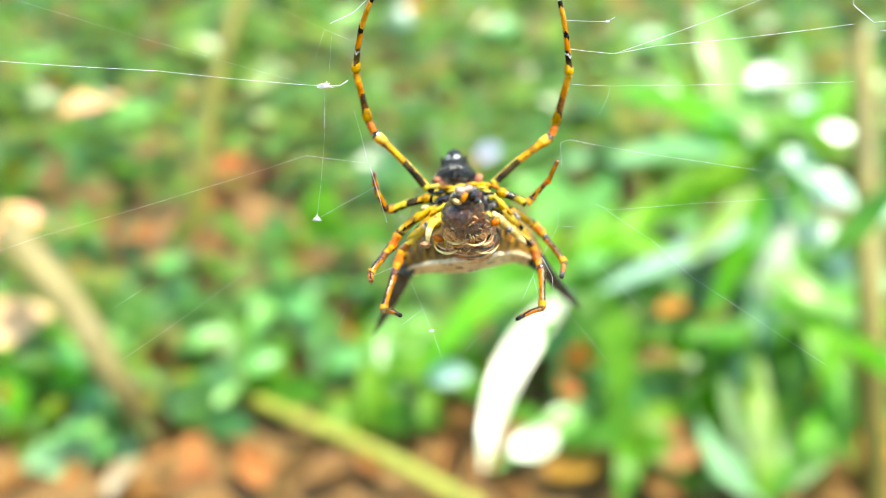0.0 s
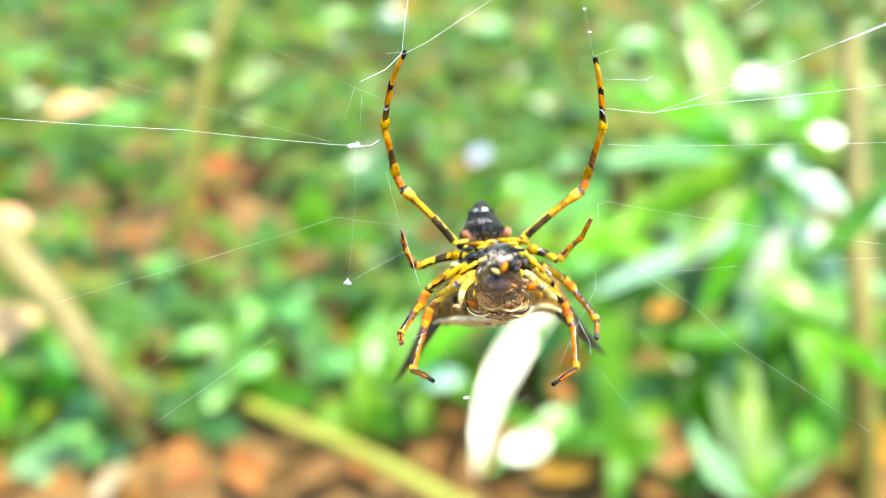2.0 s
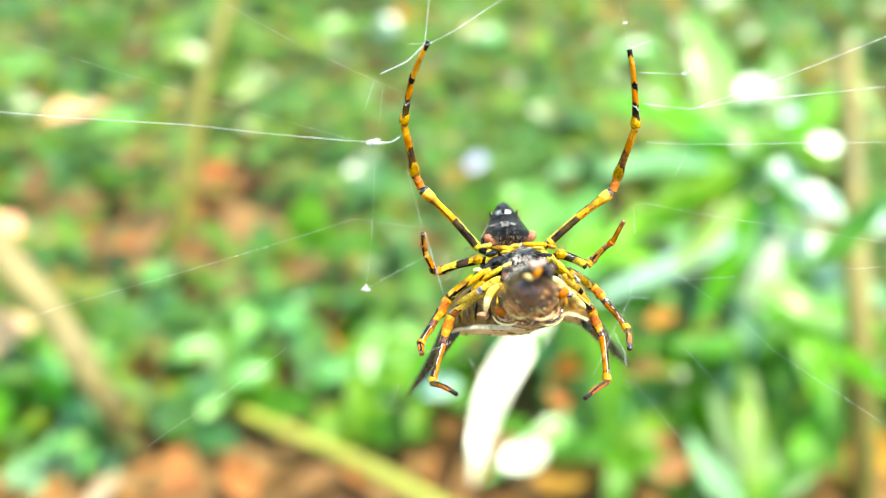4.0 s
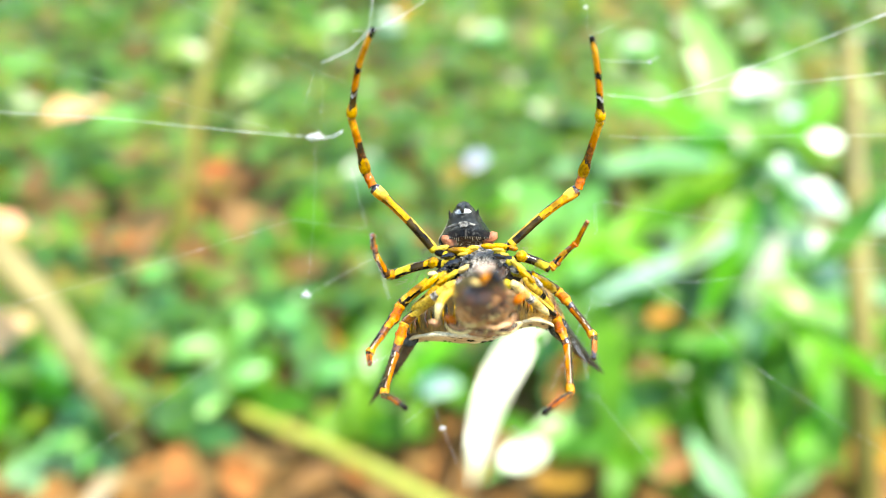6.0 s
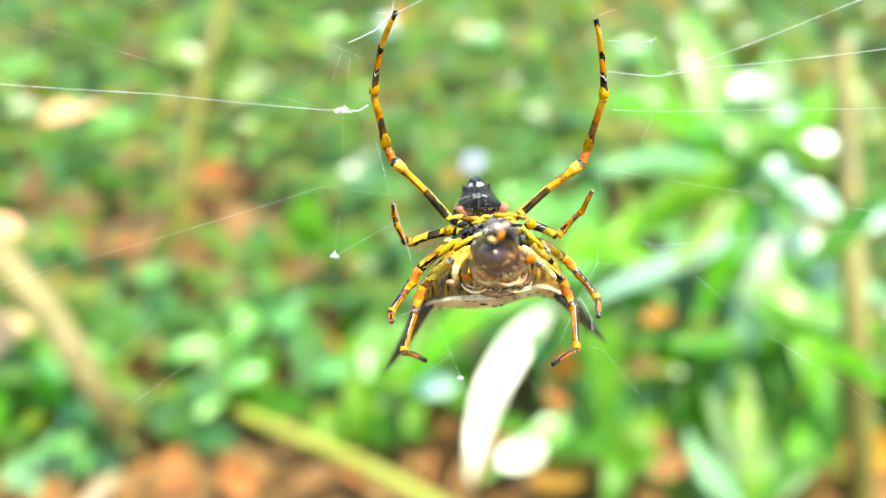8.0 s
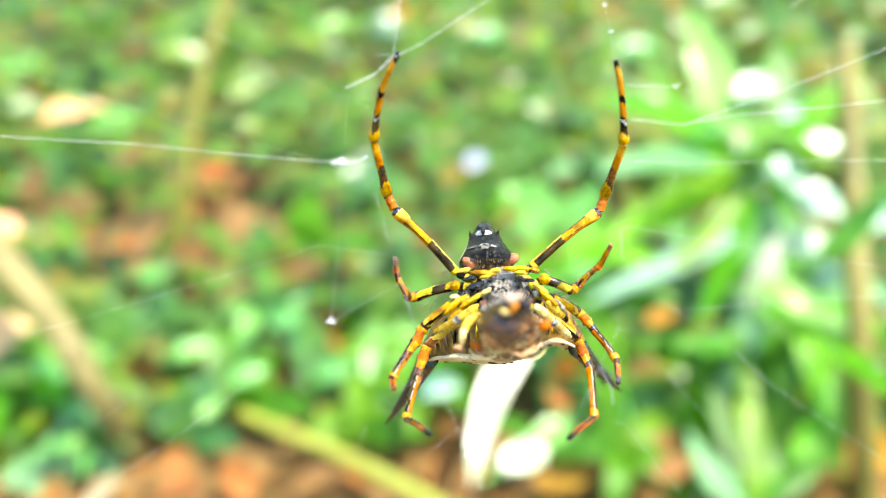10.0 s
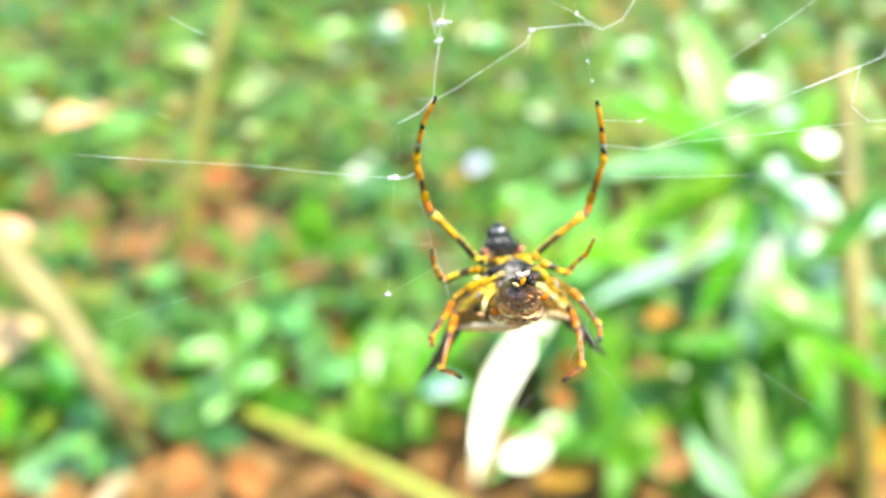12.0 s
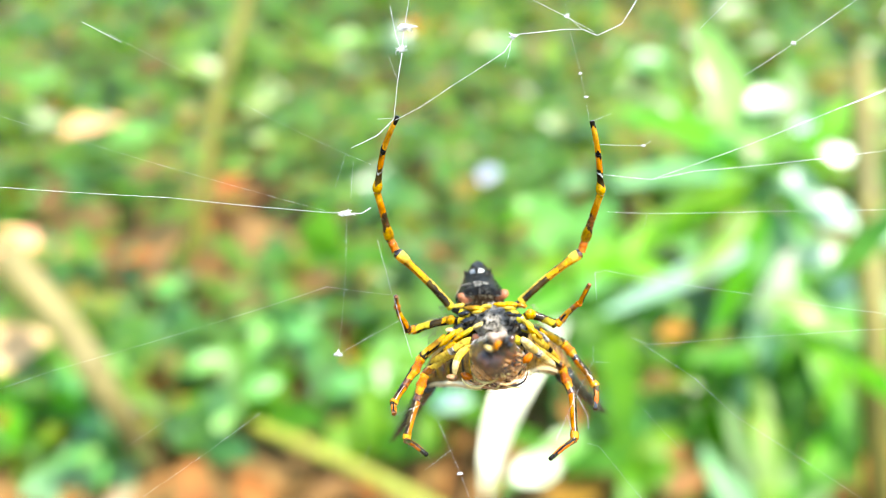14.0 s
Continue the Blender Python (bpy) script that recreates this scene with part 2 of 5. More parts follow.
def tube(bm, points, radius, sides=10, steps=12, pick=None, around=False):
    """A round limb along points; radius(t) and pick(t), the material's index, by the way along it (and round it)."""
    pts = curve_points(points, steps)
    n, rings = len(pts) - 1, []
    side = Vector((0.31, 0.52, 0.8))
    for i, p in enumerate(pts):
        way = (pts[min(i + 1, n)] - pts[max(i - 1, 0)]).normalized()
        side = (side - way * side.dot(way)).normalized()
        other, r = way.cross(side), max(radius(i / n), 1e-7)
        rings.append([bm.verts.new(p + (side * math.cos(a) + other * math.sin(a)) * r) for a in (math.tau * k / sides for k in range(sides))])
    for i in range(n):
        for k in range(sides):
            f = bm.faces.new((rings[i][k], rings[i][(k + 1) % sides], rings[i + 1][(k + 1) % sides], rings[i + 1][k]))
            f.material_index = 0 if not pick else pick((i + 0.5) / n, k / sides) if around else pick((i + 0.5) / n)
    for ring, flip, t in ((rings[0], True, 0), (rings[-1], False, 1)):
        f = bm.faces.new(ring[::-1] if flip else ring)
        f.material_index = 0 if not pick else pick(t, 0) if around else pick(t)
    return pts


def blob(bm, centre, radii, turn=None, rough=0.0, freq=1.0, index=0, level=3):
    """An uneven rounded lump."""
    made = bmesh.ops.create_icosphere(bm, subdivisions=level, radius=1.0)["verts"]
    turn = turn or Matrix.Identity(3)
    for v in made:
        d = 1 + rough * noise.noise(v.co * freq + Vector(centre))
        v.co = Vector(centre) + turn @ Vector(v.co[k] * radii[k] * d for k in range(3))
    for f in {f for v in made for f in v.link_faces}:
        f.material_index = index
    return made


def leaf(bm, base, mid, tip, width, facing=(0.1, -0.35, 0.93), fold=0.25, steps=8, index=0, blunt=0.8):
    """A pointed blade along a bowed midrib, folded on it, with a slightly wavy edge."""
    a, b, c = Vector(base), Vector(mid), Vector(tip)
    up0, rows = Vector(facing).normalized(), []
    for i in range(steps + 1):
        t = i / steps
        p = a * (1 - t) ** 2 + b * (2 * t * (1 - t)) + c * t * t
        way = ((b - a) * (1 - t) + (c - b) * t).normalized()
        side = way.cross(up0).normalized()
        up = side.cross(way)
        w = width / 2 * max(0.03, math.sin(math.pi * min(1, t**blunt * 0.97 + 0.03)) ** 0.7)
        wave = 0.06 * width * math.sin(9 * t + width * 50)
        rows.append((bm.verts.new(p - side * w + up * (w * fold + wave)), bm.verts.new(p), bm.verts.new(p + side * w + up * (w * fold - wave))))
    for r, s in zip(rows, rows[1:]):
        for k in (0, 1):
            f = bm.faces.new((r[k], r[k + 1], s[k + 1], s[k]))
            f.material_index = index
    return rows


# ---- ground ----
def ground():
    bm, n = bmesh.new(), 90
    grid = []
    for i in range(n + 1):
        for j in range(n + 1):
            u, v = 2 * i / n - 1, 2 * j / n - 1
            x, y = 3 * u + 120 * u**7, 1.6 + 3 * v + 120 * v**7
            z = 0.05 * noise.noise((x * 1.1, y * 1.1, 0)) + 0.012 * noise.noise((x * 7, y * 7, 3)) - 0.02
            grid.append(bm.verts.new((x, y, z if abs(u) < 0.95 and abs(v) < 0.95 else -0.02)))
    for i in range(n):
        for j in range(n):
            k = i * (n + 1) + j
            bm.faces.new((grid[k], grid[k + n + 1], grid[k + n + 2], grid[k + 1]))
    tagged(finish("ground", bm, SOIL), "brown forest soil covered with leaf mould", "ground", kind="structure")


def height_at(x, y):
    return 0.05 * noise.noise((x * 1.1, y * 1.1, 0)) + 0.012 * noise.noise((x * 7, y * 7, 3)) - 0.02


ground()


def litter():
    """Small fallen leaves and bits on the soil, too many to count."""
    rnd, bm = random.Random(5), bmesh.new()
    for _ in range(1700):
        y = 0.45 + 4.0 * rnd.random() ** 1.5
        x = (rnd.random() * 2 - 1) * (0.5 + 0.65 * y)
        a, s = rnd.random() * math.tau, rnd.uniform(0.02, 0.055)
        p = Vector((x, y, height_at(x, y) + rnd.uniform(0.004, 0.02)))
        d = Vector((math.cos(a), math.sin(a), rnd.uniform(-0.2, 0.2))) * s
        leaf(bm, p - d, p + Vector((0, 0, rnd.uniform(0, 0.01))), p + d, s * rnd.uniform(0.7, 1.1), (rnd.uniform(-0.5, 0.5), rnd.uniform(-0.5, 0.5), 1), rnd.uniform(-0.3, 0.4), 4)
    for _ in range(2600):
        x, y = rnd.uniform(-4.5, 4.5), rnd.uniform(-3, 4.5)
        if y > 0.4 and abs(x) < 0.5 + 0.65 * y:
            continue
        a, s = rnd.random() * math.tau, rnd.uniform(0.02, 0.055)
        p = Vector((x, y, height_at(x, y) + rnd.uniform(0.004, 0.02)))
        d = Vector((math.cos(a), math.sin(a), rnd.uniform(-0.2, 0.2))) * s
        leaf(bm, p - d, p + Vector((0, 0, rnd.uniform(0, 0.01))), p + d, s * rnd.uniform(0.7, 1.1), (rnd.uniform(-0.5, 0.5), rnd.uniform(-0.5, 0.5), 1), rnd.uniform(-0.3, 0.4), 4)
    tagged(finish("leaf_litter", bm, LITTER), "dry brown leaf litter lying on the forest soil", "leaf litter", kind="stuff")


GAPS = [(-0.049, 1.260, 0.000), (-0.266, 1.307, 0.000), (-0.106, 1.560, 0.000), (-0.100, 0.825, 0.000), (-0.190, 0.993, 0.000), (0.299, 0.801, 0.000), (-0.446, 1.044, 0.000), (-0.308, 1.113, 0.000), (-0.446, 0.923, 0.000), (0.416, 0.799, 0.000), (0.168, 0.883, 0.000), (-0.538, 1.726, 0.000), (-0.664, 1.319, 0.000), (0.124, 0.715, 0.000)]


def low_cover():
    """The mass of small green leaves low over the soil farther off."""
    rnd, bm = random.Random(11), bmesh.new()
    for _ in range(9500):
        y = 0.75 + 5.6 * rnd.random() ** 1.5
        x = (rnd.random() * 2 - 1) * (0.4 + 0.72 * y)
        bare = ((0.0 if y < 1.6 else -0.08) if x < -0.14 * y else -0.12 if y < 1.4 else -0.22) - 0.03 * y + (0.35 if y < 1.0 and -0.35 < x < 0.25 else 0)
        if any((x - u) ** 2 + (y - v) ** 2 < 0.0016 * v for u, v, _ in GAPS):
            continue
        if 0.75 * noise.noise((x * 3.4, y * 2.6, 7)) + 0.55 * noise.noise((x * 10, y * 7, 2)) < bare + rnd.uniform(-0.12, 0.12):
            continue
        a, s = rnd.random() * math.tau, rnd.uniform(0.026, 0.085) * (0.45 + 0.62 * y)
        p = Vector((x, y, height_at(x, y) + 0.02 + (0.09 + 0.05 * y) * rnd.random() ** 1.4))
        d = Vector((math.cos(a), math.sin(a), rnd.uniform(-0.5, 0.5))) * s * 0.5
        leaf(bm, p - d, p + Vector((0, 0, s * 0.15)), p + d, s * rnd.uniform(0.28, 0.55), (rnd.uniform(-0.5, 0.5), rnd.uniform(-0.9, 0.2), 1), 0.15, 4)
    for _ in range(42000):
        x, y = rnd.uniform(-5.5, 5.5), rnd.uniform(-3.5, 6.4)
        if y > 0.3 and abs(x) < 0.4 + 0.72 * y or noise.noise((x * 3.4, y * 2.6, 7)) < -0.03 + rnd.uniform(-0.12, 0.12) or x * x + y * y < 0.3:
            continue
        a, s = rnd.random() * math.tau, rnd.uniform(0.04, 0.12)
        p = Vector((x, y, height_at(x, y) + 0.02 + 0.16 * rnd.random() ** 1.4))
        d = Vector((math.cos(a), math.sin(a), rnd.uniform(-0.5, 0.5))) * s * 0.5
        leaf(bm, p - d, p + Vector((0, 0, s * 0.15)), p + d, s * rnd.uniform(0.28, 0.55), (rnd.uniform(-0.5, 0.5), rnd.uniform(-0.9, 0.2), 1), 0.15, 4)
    tagged(finish("low_cover", bm, COVER), "low green undergrowth of many small leaves", "undergrowth", kind="stuff")


litter()
low_cover()


# ---- seedlings ----
def seedling(rnd, leaf_mat, size):
    root = empty("seedling")
    bm = bmesh.new()
    top = Vector((rnd.uniform(-0.2, 0.2), rnd.uniform(-0.2, 0.2), 1.0)) * size
    tube(bm, [(0, 0, -0.02), top * 0.5 + Vector((0.02 * size, 0, 0)), top], lambda t: 0.0022 * (1.2 - t), 6, 6)
    part("stem", bm, STEM_GREEN, root)
    count = rnd.randint(6, 9)
    for i in range(count):
        a, s = i * 2.4 + rnd.uniform(-0.4, 0.4), size * rnd.uniform(0.55, 1.05)
        p = top * (0.45 + 0.55 * i / (count - 1))
        d = Vector((math.cos(a), math.sin(a), 0))
        bm = bmesh.new()
        leaf(bm, p, p + d * s * 0.5 + Vector((0, 0, 0.22 * s)), p + d * s + Vector((0, 0, rnd.uniform(-0.3, 0.05) * s)), s * rnd.uniform(0.28, 0.42), (0, 0, 1), 0.2, 6)
        part("leaf", bm, leaf_mat, root)
    return root


def seedlings():
    rnd = random.Random(21)
    kinds = [seedling(rnd, m, s) for m, s in ((LEAF_GREEN, 0.10), (LEAF_DEEP, 0.09), (LEAF_PALE, 0.09), (LEAF_LIME, 0.08), (LEAF_DEEP, 0.13))]
    words = ("fresh green", "deep green", "pale waxy", "lime green", "tall deep green")
    for k, w in zip(kinds, words):
        tagged(k, w + " seedling with oval leaves on the forest floor", "seedling", "forest floor seedlings")
    spots = []
    while len(spots) < 110:
        y = 0.72 + 2.2 * rnd.random() ** 1.4
        x = (rnd.random() * 2 - 1) * (0.25 + 0.62 * y)
        if noise.noise((x * 3.4, y * 2.6, 7)) > -0.25 and not (y < 0.92 and -0.36 < x < 0.22) and not any((x - u) ** 2 + (y - v) ** 2 < 0.003 for u, v, _ in GAPS):
            spots.append((x, y))
    for i, (x, y) in enumerate(spots):
        k, s = kinds[i % 5], rnd.uniform(0.6, 1.15)
        m = Matrix.Translation((x, y, height_at(x, y))) @ Matrix.Rotation(rnd.random() * math.tau, 4, "Z") @ Matrix.Diagonal((s, s, s, 1))
        if i < 5:
            k.matrix_basis = m
        else:
            c = copy_thing(k, m)
            c.matrix_basis = m


seedlings()


# ---- leaves of the low herbs that stand out ----
def herb(base, blades, mat, label):
    """A small plant: a stalk from the soil and blades of (base, middle, tip, width, facing)."""
    root = empty("herb")
    root.location = base
    b = Vector(base)
    bm = bmesh.new()
    hub = sum((Vector(v[0]) for v in blades), Vector()) / len(blades)
    tube(bm, [(0, 0, -0.02), (hub - b) * 0.5 + Vector((0.01, 0, 0)), hub - b], lambda t: 0.003 * (1.3 - t), 7, 8)
    part("stem", bm, STEM_GREEN, root)
    for v in blades:
        bm = bmesh.new()
        p = [Vector(q) - b for q in v[:3]]
        leaf(bm, *p, v[3] * 0.82, v[4] if len(v) > 4 else (0.1, -0.35, 0.93), 0.2, 8, blunt=0.75)
        part("leaf", bm, mat, root)
    tagged(root, label, "herb", "low herbs")
    return root


GLINT = (0.09, -0.60, 0.79)
SOFT = (-0.3, -0.5, 0.8)
FACE = (0.0, -0.72, 0.7)
herb((-0.430, 0.706, 0.000), [((-0.456, 0.742, -0.035), (-0.453, 0.746, 0.037), (-0.471, 0.797, 0.069), 0.11, FACE), ((-0.456, 0.742, -0.035), (-0.515, 0.740, 0.005), (-0.548, 0.701, -0.005), 0.08, FACE)] , LEAF_MINT_SHEEN, "low herb with broad pale green leaves")
herb((-0.272, 0.846, 0.000), [((-0.281, 0.826, 0.017), (-0.261, 0.830, 0.066), (-0.227, 0.862, 0.085), 0.07, GLINT), ((-0.281, 0.826, 0.017), (-0.336, 0.848, 0.058), (-0.401, 0.786, 0.049), 0.05), ((-0.281, 0.826, 0.017), (-0.335, 0.911, 0.070), (-0.311, 0.922, 0.091), 0.06), ((-0.281, 0.826, 0.017), (-0.213, 0.809, 0.049), (-0.165, 0.783, 0.043), 0.06, SOFT)], LEAF_GREEN, "fresh green herb with spreading leaves")
herb((-0.158, 0.883, 0.000), [((-0.157, 0.877, 0.005), (-0.181, 0.892, 0.034), (-0.210, 0.868, 0.032), 0.07, GLINT), ((-0.157, 0.877, 0.005), (-0.133, 0.896, 0.041), (-0.119, 0.927, 0.058), 0.07), ((-0.157, 0.877, 0.005), (-0.215, 0.960, 0.056), (-0.232, 0.980, 0.094), 0.08, SOFT)], LEAF_DEEP, "dark green herb with broad leaves")
herb((-0.109, 0.788, -0.000), [((-0.106, 0.769, 0.017), (-0.133, 0.767, 0.056), (-0.174, 0.749, 0.043), 0.06, FACE), ((-0.106, 0.769, 0.017), (-0.091, 0.790, 0.056), (-0.101, 0.823, 0.076), 0.06, FACE), ((-0.106, 0.769, 0.017), (-0.061, 0.764, 0.049), (-0.017, 0.738, 0.044), 0.055, FACE)], LEAF_GREEN, "low green herb beside the fallen stalk")
herb((-0.346, 0.799, 0.000), [((-0.334, 0.769, 0.017), (-0.349, 0.771, 0.062), (-0.385, 0.767, 0.056), 0.06, FACE), ((-0.334, 0.769, 0.017), (-0.312, 0.793, 0.062), (-0.311, 0.827, 0.083), 0.06, FACE), ((-0.334, 0.769, 0.017), (-0.284, 0.757, 0.037), (-0.257, 0.732, 0.031), 0.05, FACE)], LEAF_DEEP, "low dark green herb on the leaf litter")
herb((-0.268, 1.319, 0.000), [((-0.220, 1.108, 0.122), (-0.215, 1.103, 0.176), (-0.225, 1.147, 0.195), 0.10, SOFT), ((-0.220, 1.108, 0.122), (-0.147, 1.082, 0.136), (-0.096, 1.113, 0.130), 0.07), ((-0.220, 1.108, 0.122), (-0.280, 1.113, 0.130), (-0.318, 1.073, 0.120), 0.06)], LEAF_GREEN, "fresh green herb with rounded leaves")
herb((-0.171, 1.591, 0.000), [((-0.138, 1.283, 0.130), (-0.143, 1.304, 0.171), (-0.130, 1.338, 0.191), 0.11, GLINT), ((-0.138, 1.283, 0.130), (-0.087, 1.295, 0.153), (-0.045, 1.262, 0.134), 0.08)], LEAF_DEEP, "dark green herb with waxy leaves")
herb((-0.477, 0.952, 0.000), [((-0.449, 0.899, 0.048), (-0.473, 0.915, 0.077), (-0.556, 0.943, 0.088), 0.09, SOFT), ((-0.449, 0.899, 0.048), (-0.424, 0.943, 0.088), (-0.401, 0.992, 0.116), 0.08), ((-0.449, 0.899, 0.048), (-0.408, 0.903, 0.056), (-0.336, 0.855, 0.071), 0.06)], LEAF_DEEP, "dark green herb with long leaves")
herb((-0.545, 0.871, 0.000), [((-0.513, 0.837, 0.037), (-0.529, 0.855, 0.071), (-0.552, 0.898, 0.088), 0.09, SOFT), ((-0.513, 0.837, 0.037), (-0.544, 0.816, 0.063), (-0.570, 0.793, 0.062), 0.06)], LEAF_GREEN, "green herb beside a fallen stem")
herb((0.194, 1.319, 0.000), [((0.197, 1.157, 0.107), (0.153, 1.134, 0.171), (0.098, 1.152, 0.203), 0.12, (-0.1, -0.6, 0.75)), ((0.197, 1.157, 0.107), (0.245, 1.175, 0.141), (0.264, 1.202, 0.192), 0.08)], LEAF_PALE, "herb with a broad pale green leaf")
herb((-0.077, 0.883, 0.000), [((-0.047, 0.797, 0.069), (-0.010, 0.812, 0.070), (0.034, 0.812, 0.061), 0.03, GLINT)], LEAF_GLARE, "herb with a leaf painted pale as glare")
herb((-0.089, 0.822, -0.000), [((-0.073, 0.788, 0.052), (-0.092, 0.827, 0.083), (-0.106, 0.853, 0.105), 0.04, GLINT)], LEAF_PALE, "herb with a pale waxy leaf")

def leafy_herb(spot, mat, turn):
    p = Vector(spot) + Vector((0, 0, 0.07))
    blades = []
    for k in range(5):
        d = Vector((math.cos(turn + k * 1.26), math.sin(turn + k * 1.26), 0)) * 0.085
        blades.append((p, p + d * 0.5 + Vector((0, 0, 0.035)), p + d + Vector((0, 0, 0.01 - 0.012 * k)), 0.042, FACE))
    herb(spot, blades, mat, "low leafy herb under the taller plants")


leafy_herb((0.326, 0.996, 0.000), LEAF_LIME, 0.3)
leafy_herb((0.337, 0.846, -0.000), LEAF_LIME, 1.1)
leafy_herb((0.503, 1.044, 0.000), LEAF_LIME, 2.0)
leafy_herb((0.356, 1.209, 0.000), LEAF_GREEN, 0.7)
leafy_herb((0.228, 0.996, 0.000), LEAF_GREEN, 2.6)
leafy_herb((0.119, 0.883, 0.000), LEAF_DEEP, 0.2)
leafy_herb((0.355, 0.706, 0.000), LEAF_GREEN, 0.9)
leafy_herb((-0.018, 0.799, 0.000), LEAF_GREEN, 1.9)
leafy_herb((-0.267, 0.981, 0.000), LEAF_PALE, 0.5)
leafy_herb((-0.551, 0.799, 0.000), LEAF_LIME, 2.2)
leafy_herb((-0.502, 0.846, 0.000), LEAF_PALE, 0.6)
leafy_herb((-0.624, 0.883, 0.000), LEAF_LIME, 1.2)
leafy_herb((-0.618, 1.150, 0.000), LEAF_DEEP, 1.0)
leafy_herb((0.171, 0.846, 0.000), LEAF_PALE, 0.4)
leafy_herb((0.239, 0.756, 0.000), LEAF_PALE, 1.3)
leafy_herb((0.595, 0.871, 0.000), LEAF_LIME, 2.1)
leafy_herb((0.345, 0.766, 0.000), LEAF_LIME, 1.7)
leafy_herb((0.209, 0.678, 0.000), LEAF_GREEN, 0.6)
leafy_herb((0.209, 0.883, 0.000), LEAF_LIME, 0.2)
leafy_herb((0.271, 0.834, 0.000), LEAF_LIME, 1.4)
leafy_herb((0.151, 0.952, -0.000), LEAF_GREEN, 0.9)
leafy_herb((0.208, 0.981, 0.000), LEAF_LIME, 0.5)
leafy_herb((0.267, 1.113, -0.000), LEAF_PALE, 0.1)
leafy_herb((0.419, 1.012, 0.000), LEAF_PALE, 1.5)
leafy_herb((0.565, 0.952, 0.000), LEAF_PALE, 0.8)
leafy_herb((-0.105, 0.828, -0.000), LEAF_GREEN, 0.8)
leafy_herb((-0.068, 0.871, -0.000), LEAF_PALE, 1.1)


# ---- tall strap-leaved plants ----
def strap_plant(base, stem, label):
    root = empty("strap_leaved_plant")
    root.location = base
    b = Vector(base)
    bm = bmesh.new()
    tube(bm, [Vector(p) - b for p in (base, *stem)], lambda t: 0.006 * (1.25 - t), 8, 16)
    part("stem", bm, STEM_GREEN, root)
    tagged(root, label, "plant", "strap-leaved plants")
    return root, b, []


def strap(plant, p0, p1, p2, width, mat, way=(0.1, -0.45, 0.88)):
    """One long leaf from p0 over p1 to p2."""
    root, b, tops = plant
    bm = bmesh.new()
    leaf(bm, Vector(p0) - b, Vector(p1) - b, Vector(p2) - b, width, way, 0.08 if mat is LEAF_GLARE else 0.2, 12)
    part("leaf", bm, mat, root)
    tops.append(Vector(p0) - b)


def sprigs(plant, count):
    """Smaller leaves that fill the plant out."""
    root, b, tops = plant
    rnd = random.Random(len(tops) * 7)
    for k in range(count):
        p = rnd.choice(tops) + Vector((rnd.uniform(-0.03, 0.03), rnd.uniform(-0.02, 0.04), rnd.uniform(-0.03, 0.03)))
        a, r = rnd.random() * math.tau, rnd.uniform(0.07, 0.14)
        d = Vector((math.cos(a), 0.6 * math.sin(a), 0)) * r
        bm = bmesh.new()
        leaf(bm, p, p + d * 0.5 + Vector((0, 0, 0.3 * r)), p + d + Vector((0, 0, rnd.uniform(-0.6, 0.3) * r)), r * rnd.uniform(0.16, 0.26), FACE if k % 2 else SOFT, 0.2, 8)
        part("leaf", bm, (LEAF_PALE, LEAF_GREEN, LEAF_PALE, LEAF_LIME, LEAF_GREEN)[k % 5], root)


plant = strap_plant((0.409, 0.923, 0.000), [(0.391, 0.924, 0.201), (0.395, 0.940, 0.338)], "tall plant with long pale strap-shaped leaves")
strap(plant, (0.395, 0.940, 0.338), (0.294, 0.928, 0.400), (0.193, 0.928, 0.421), 0.051, LEAF_LIME)
strap(plant, (0.395, 0.940, 0.338), (0.361, 1.007, 0.421), (0.333, 1.087, 0.508), 0.058, LEAF_PALE, SOFT)
strap(plant, (0.395, 0.940, 0.338), (0.440, 1.003, 0.414), (0.469, 1.065, 0.467), 0.058, LEAF_GREEN)
strap(plant, (0.395, 0.940, 0.338), (0.473, 0.965, 0.365), (0.532, 0.941, 0.350), 0.034, LEAF_GLARE, GLINT)
strap(plant, (0.395, 0.940, 0.338), (0.475, 0.908, 0.316), (0.510, 0.856, 0.278), 0.034, LEAF_GLARE, GLINT)
strap(plant, (0.395, 0.940, 0.338), (0.277, 0.895, 0.360), (0.187, 0.857, 0.352), 0.043, LEAF_MINT_SHEEN, SOFT)
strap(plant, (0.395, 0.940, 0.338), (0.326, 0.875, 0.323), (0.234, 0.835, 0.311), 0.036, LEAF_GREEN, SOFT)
strap(plant, (0.388, 0.875, 0.266), (0.283, 0.820, 0.249), (0.162, 0.750, 0.233), 0.030, LEAF_GLOSS, GLINT)
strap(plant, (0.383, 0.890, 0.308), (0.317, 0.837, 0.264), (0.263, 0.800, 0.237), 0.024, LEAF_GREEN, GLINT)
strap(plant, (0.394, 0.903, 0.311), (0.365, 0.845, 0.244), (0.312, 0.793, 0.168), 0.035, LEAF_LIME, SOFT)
strap(plant, (0.387, 0.921, 0.303), (0.443, 0.848, 0.250), (0.322, 0.717, 0.089), 0.05, LEAF_MINT_SHEEN, SOFT)
strap(plant, (0.387, 0.921, 0.303), (0.426, 1.009, 0.381), (0.442, 1.059, 0.430), 0.05, LEAF_GLARE, GLINT)
strap(plant, (0.387, 0.914, 0.290), (0.476, 0.860, 0.252), (0.501, 0.780, 0.143), 0.055, LEAF_MINT_SHEEN, SOFT)
strap(plant, (0.402, 0.928, 0.316), (0.486, 0.886, 0.287), (0.565, 0.869, 0.283), 0.03, LEAF_GLARE, GLINT)
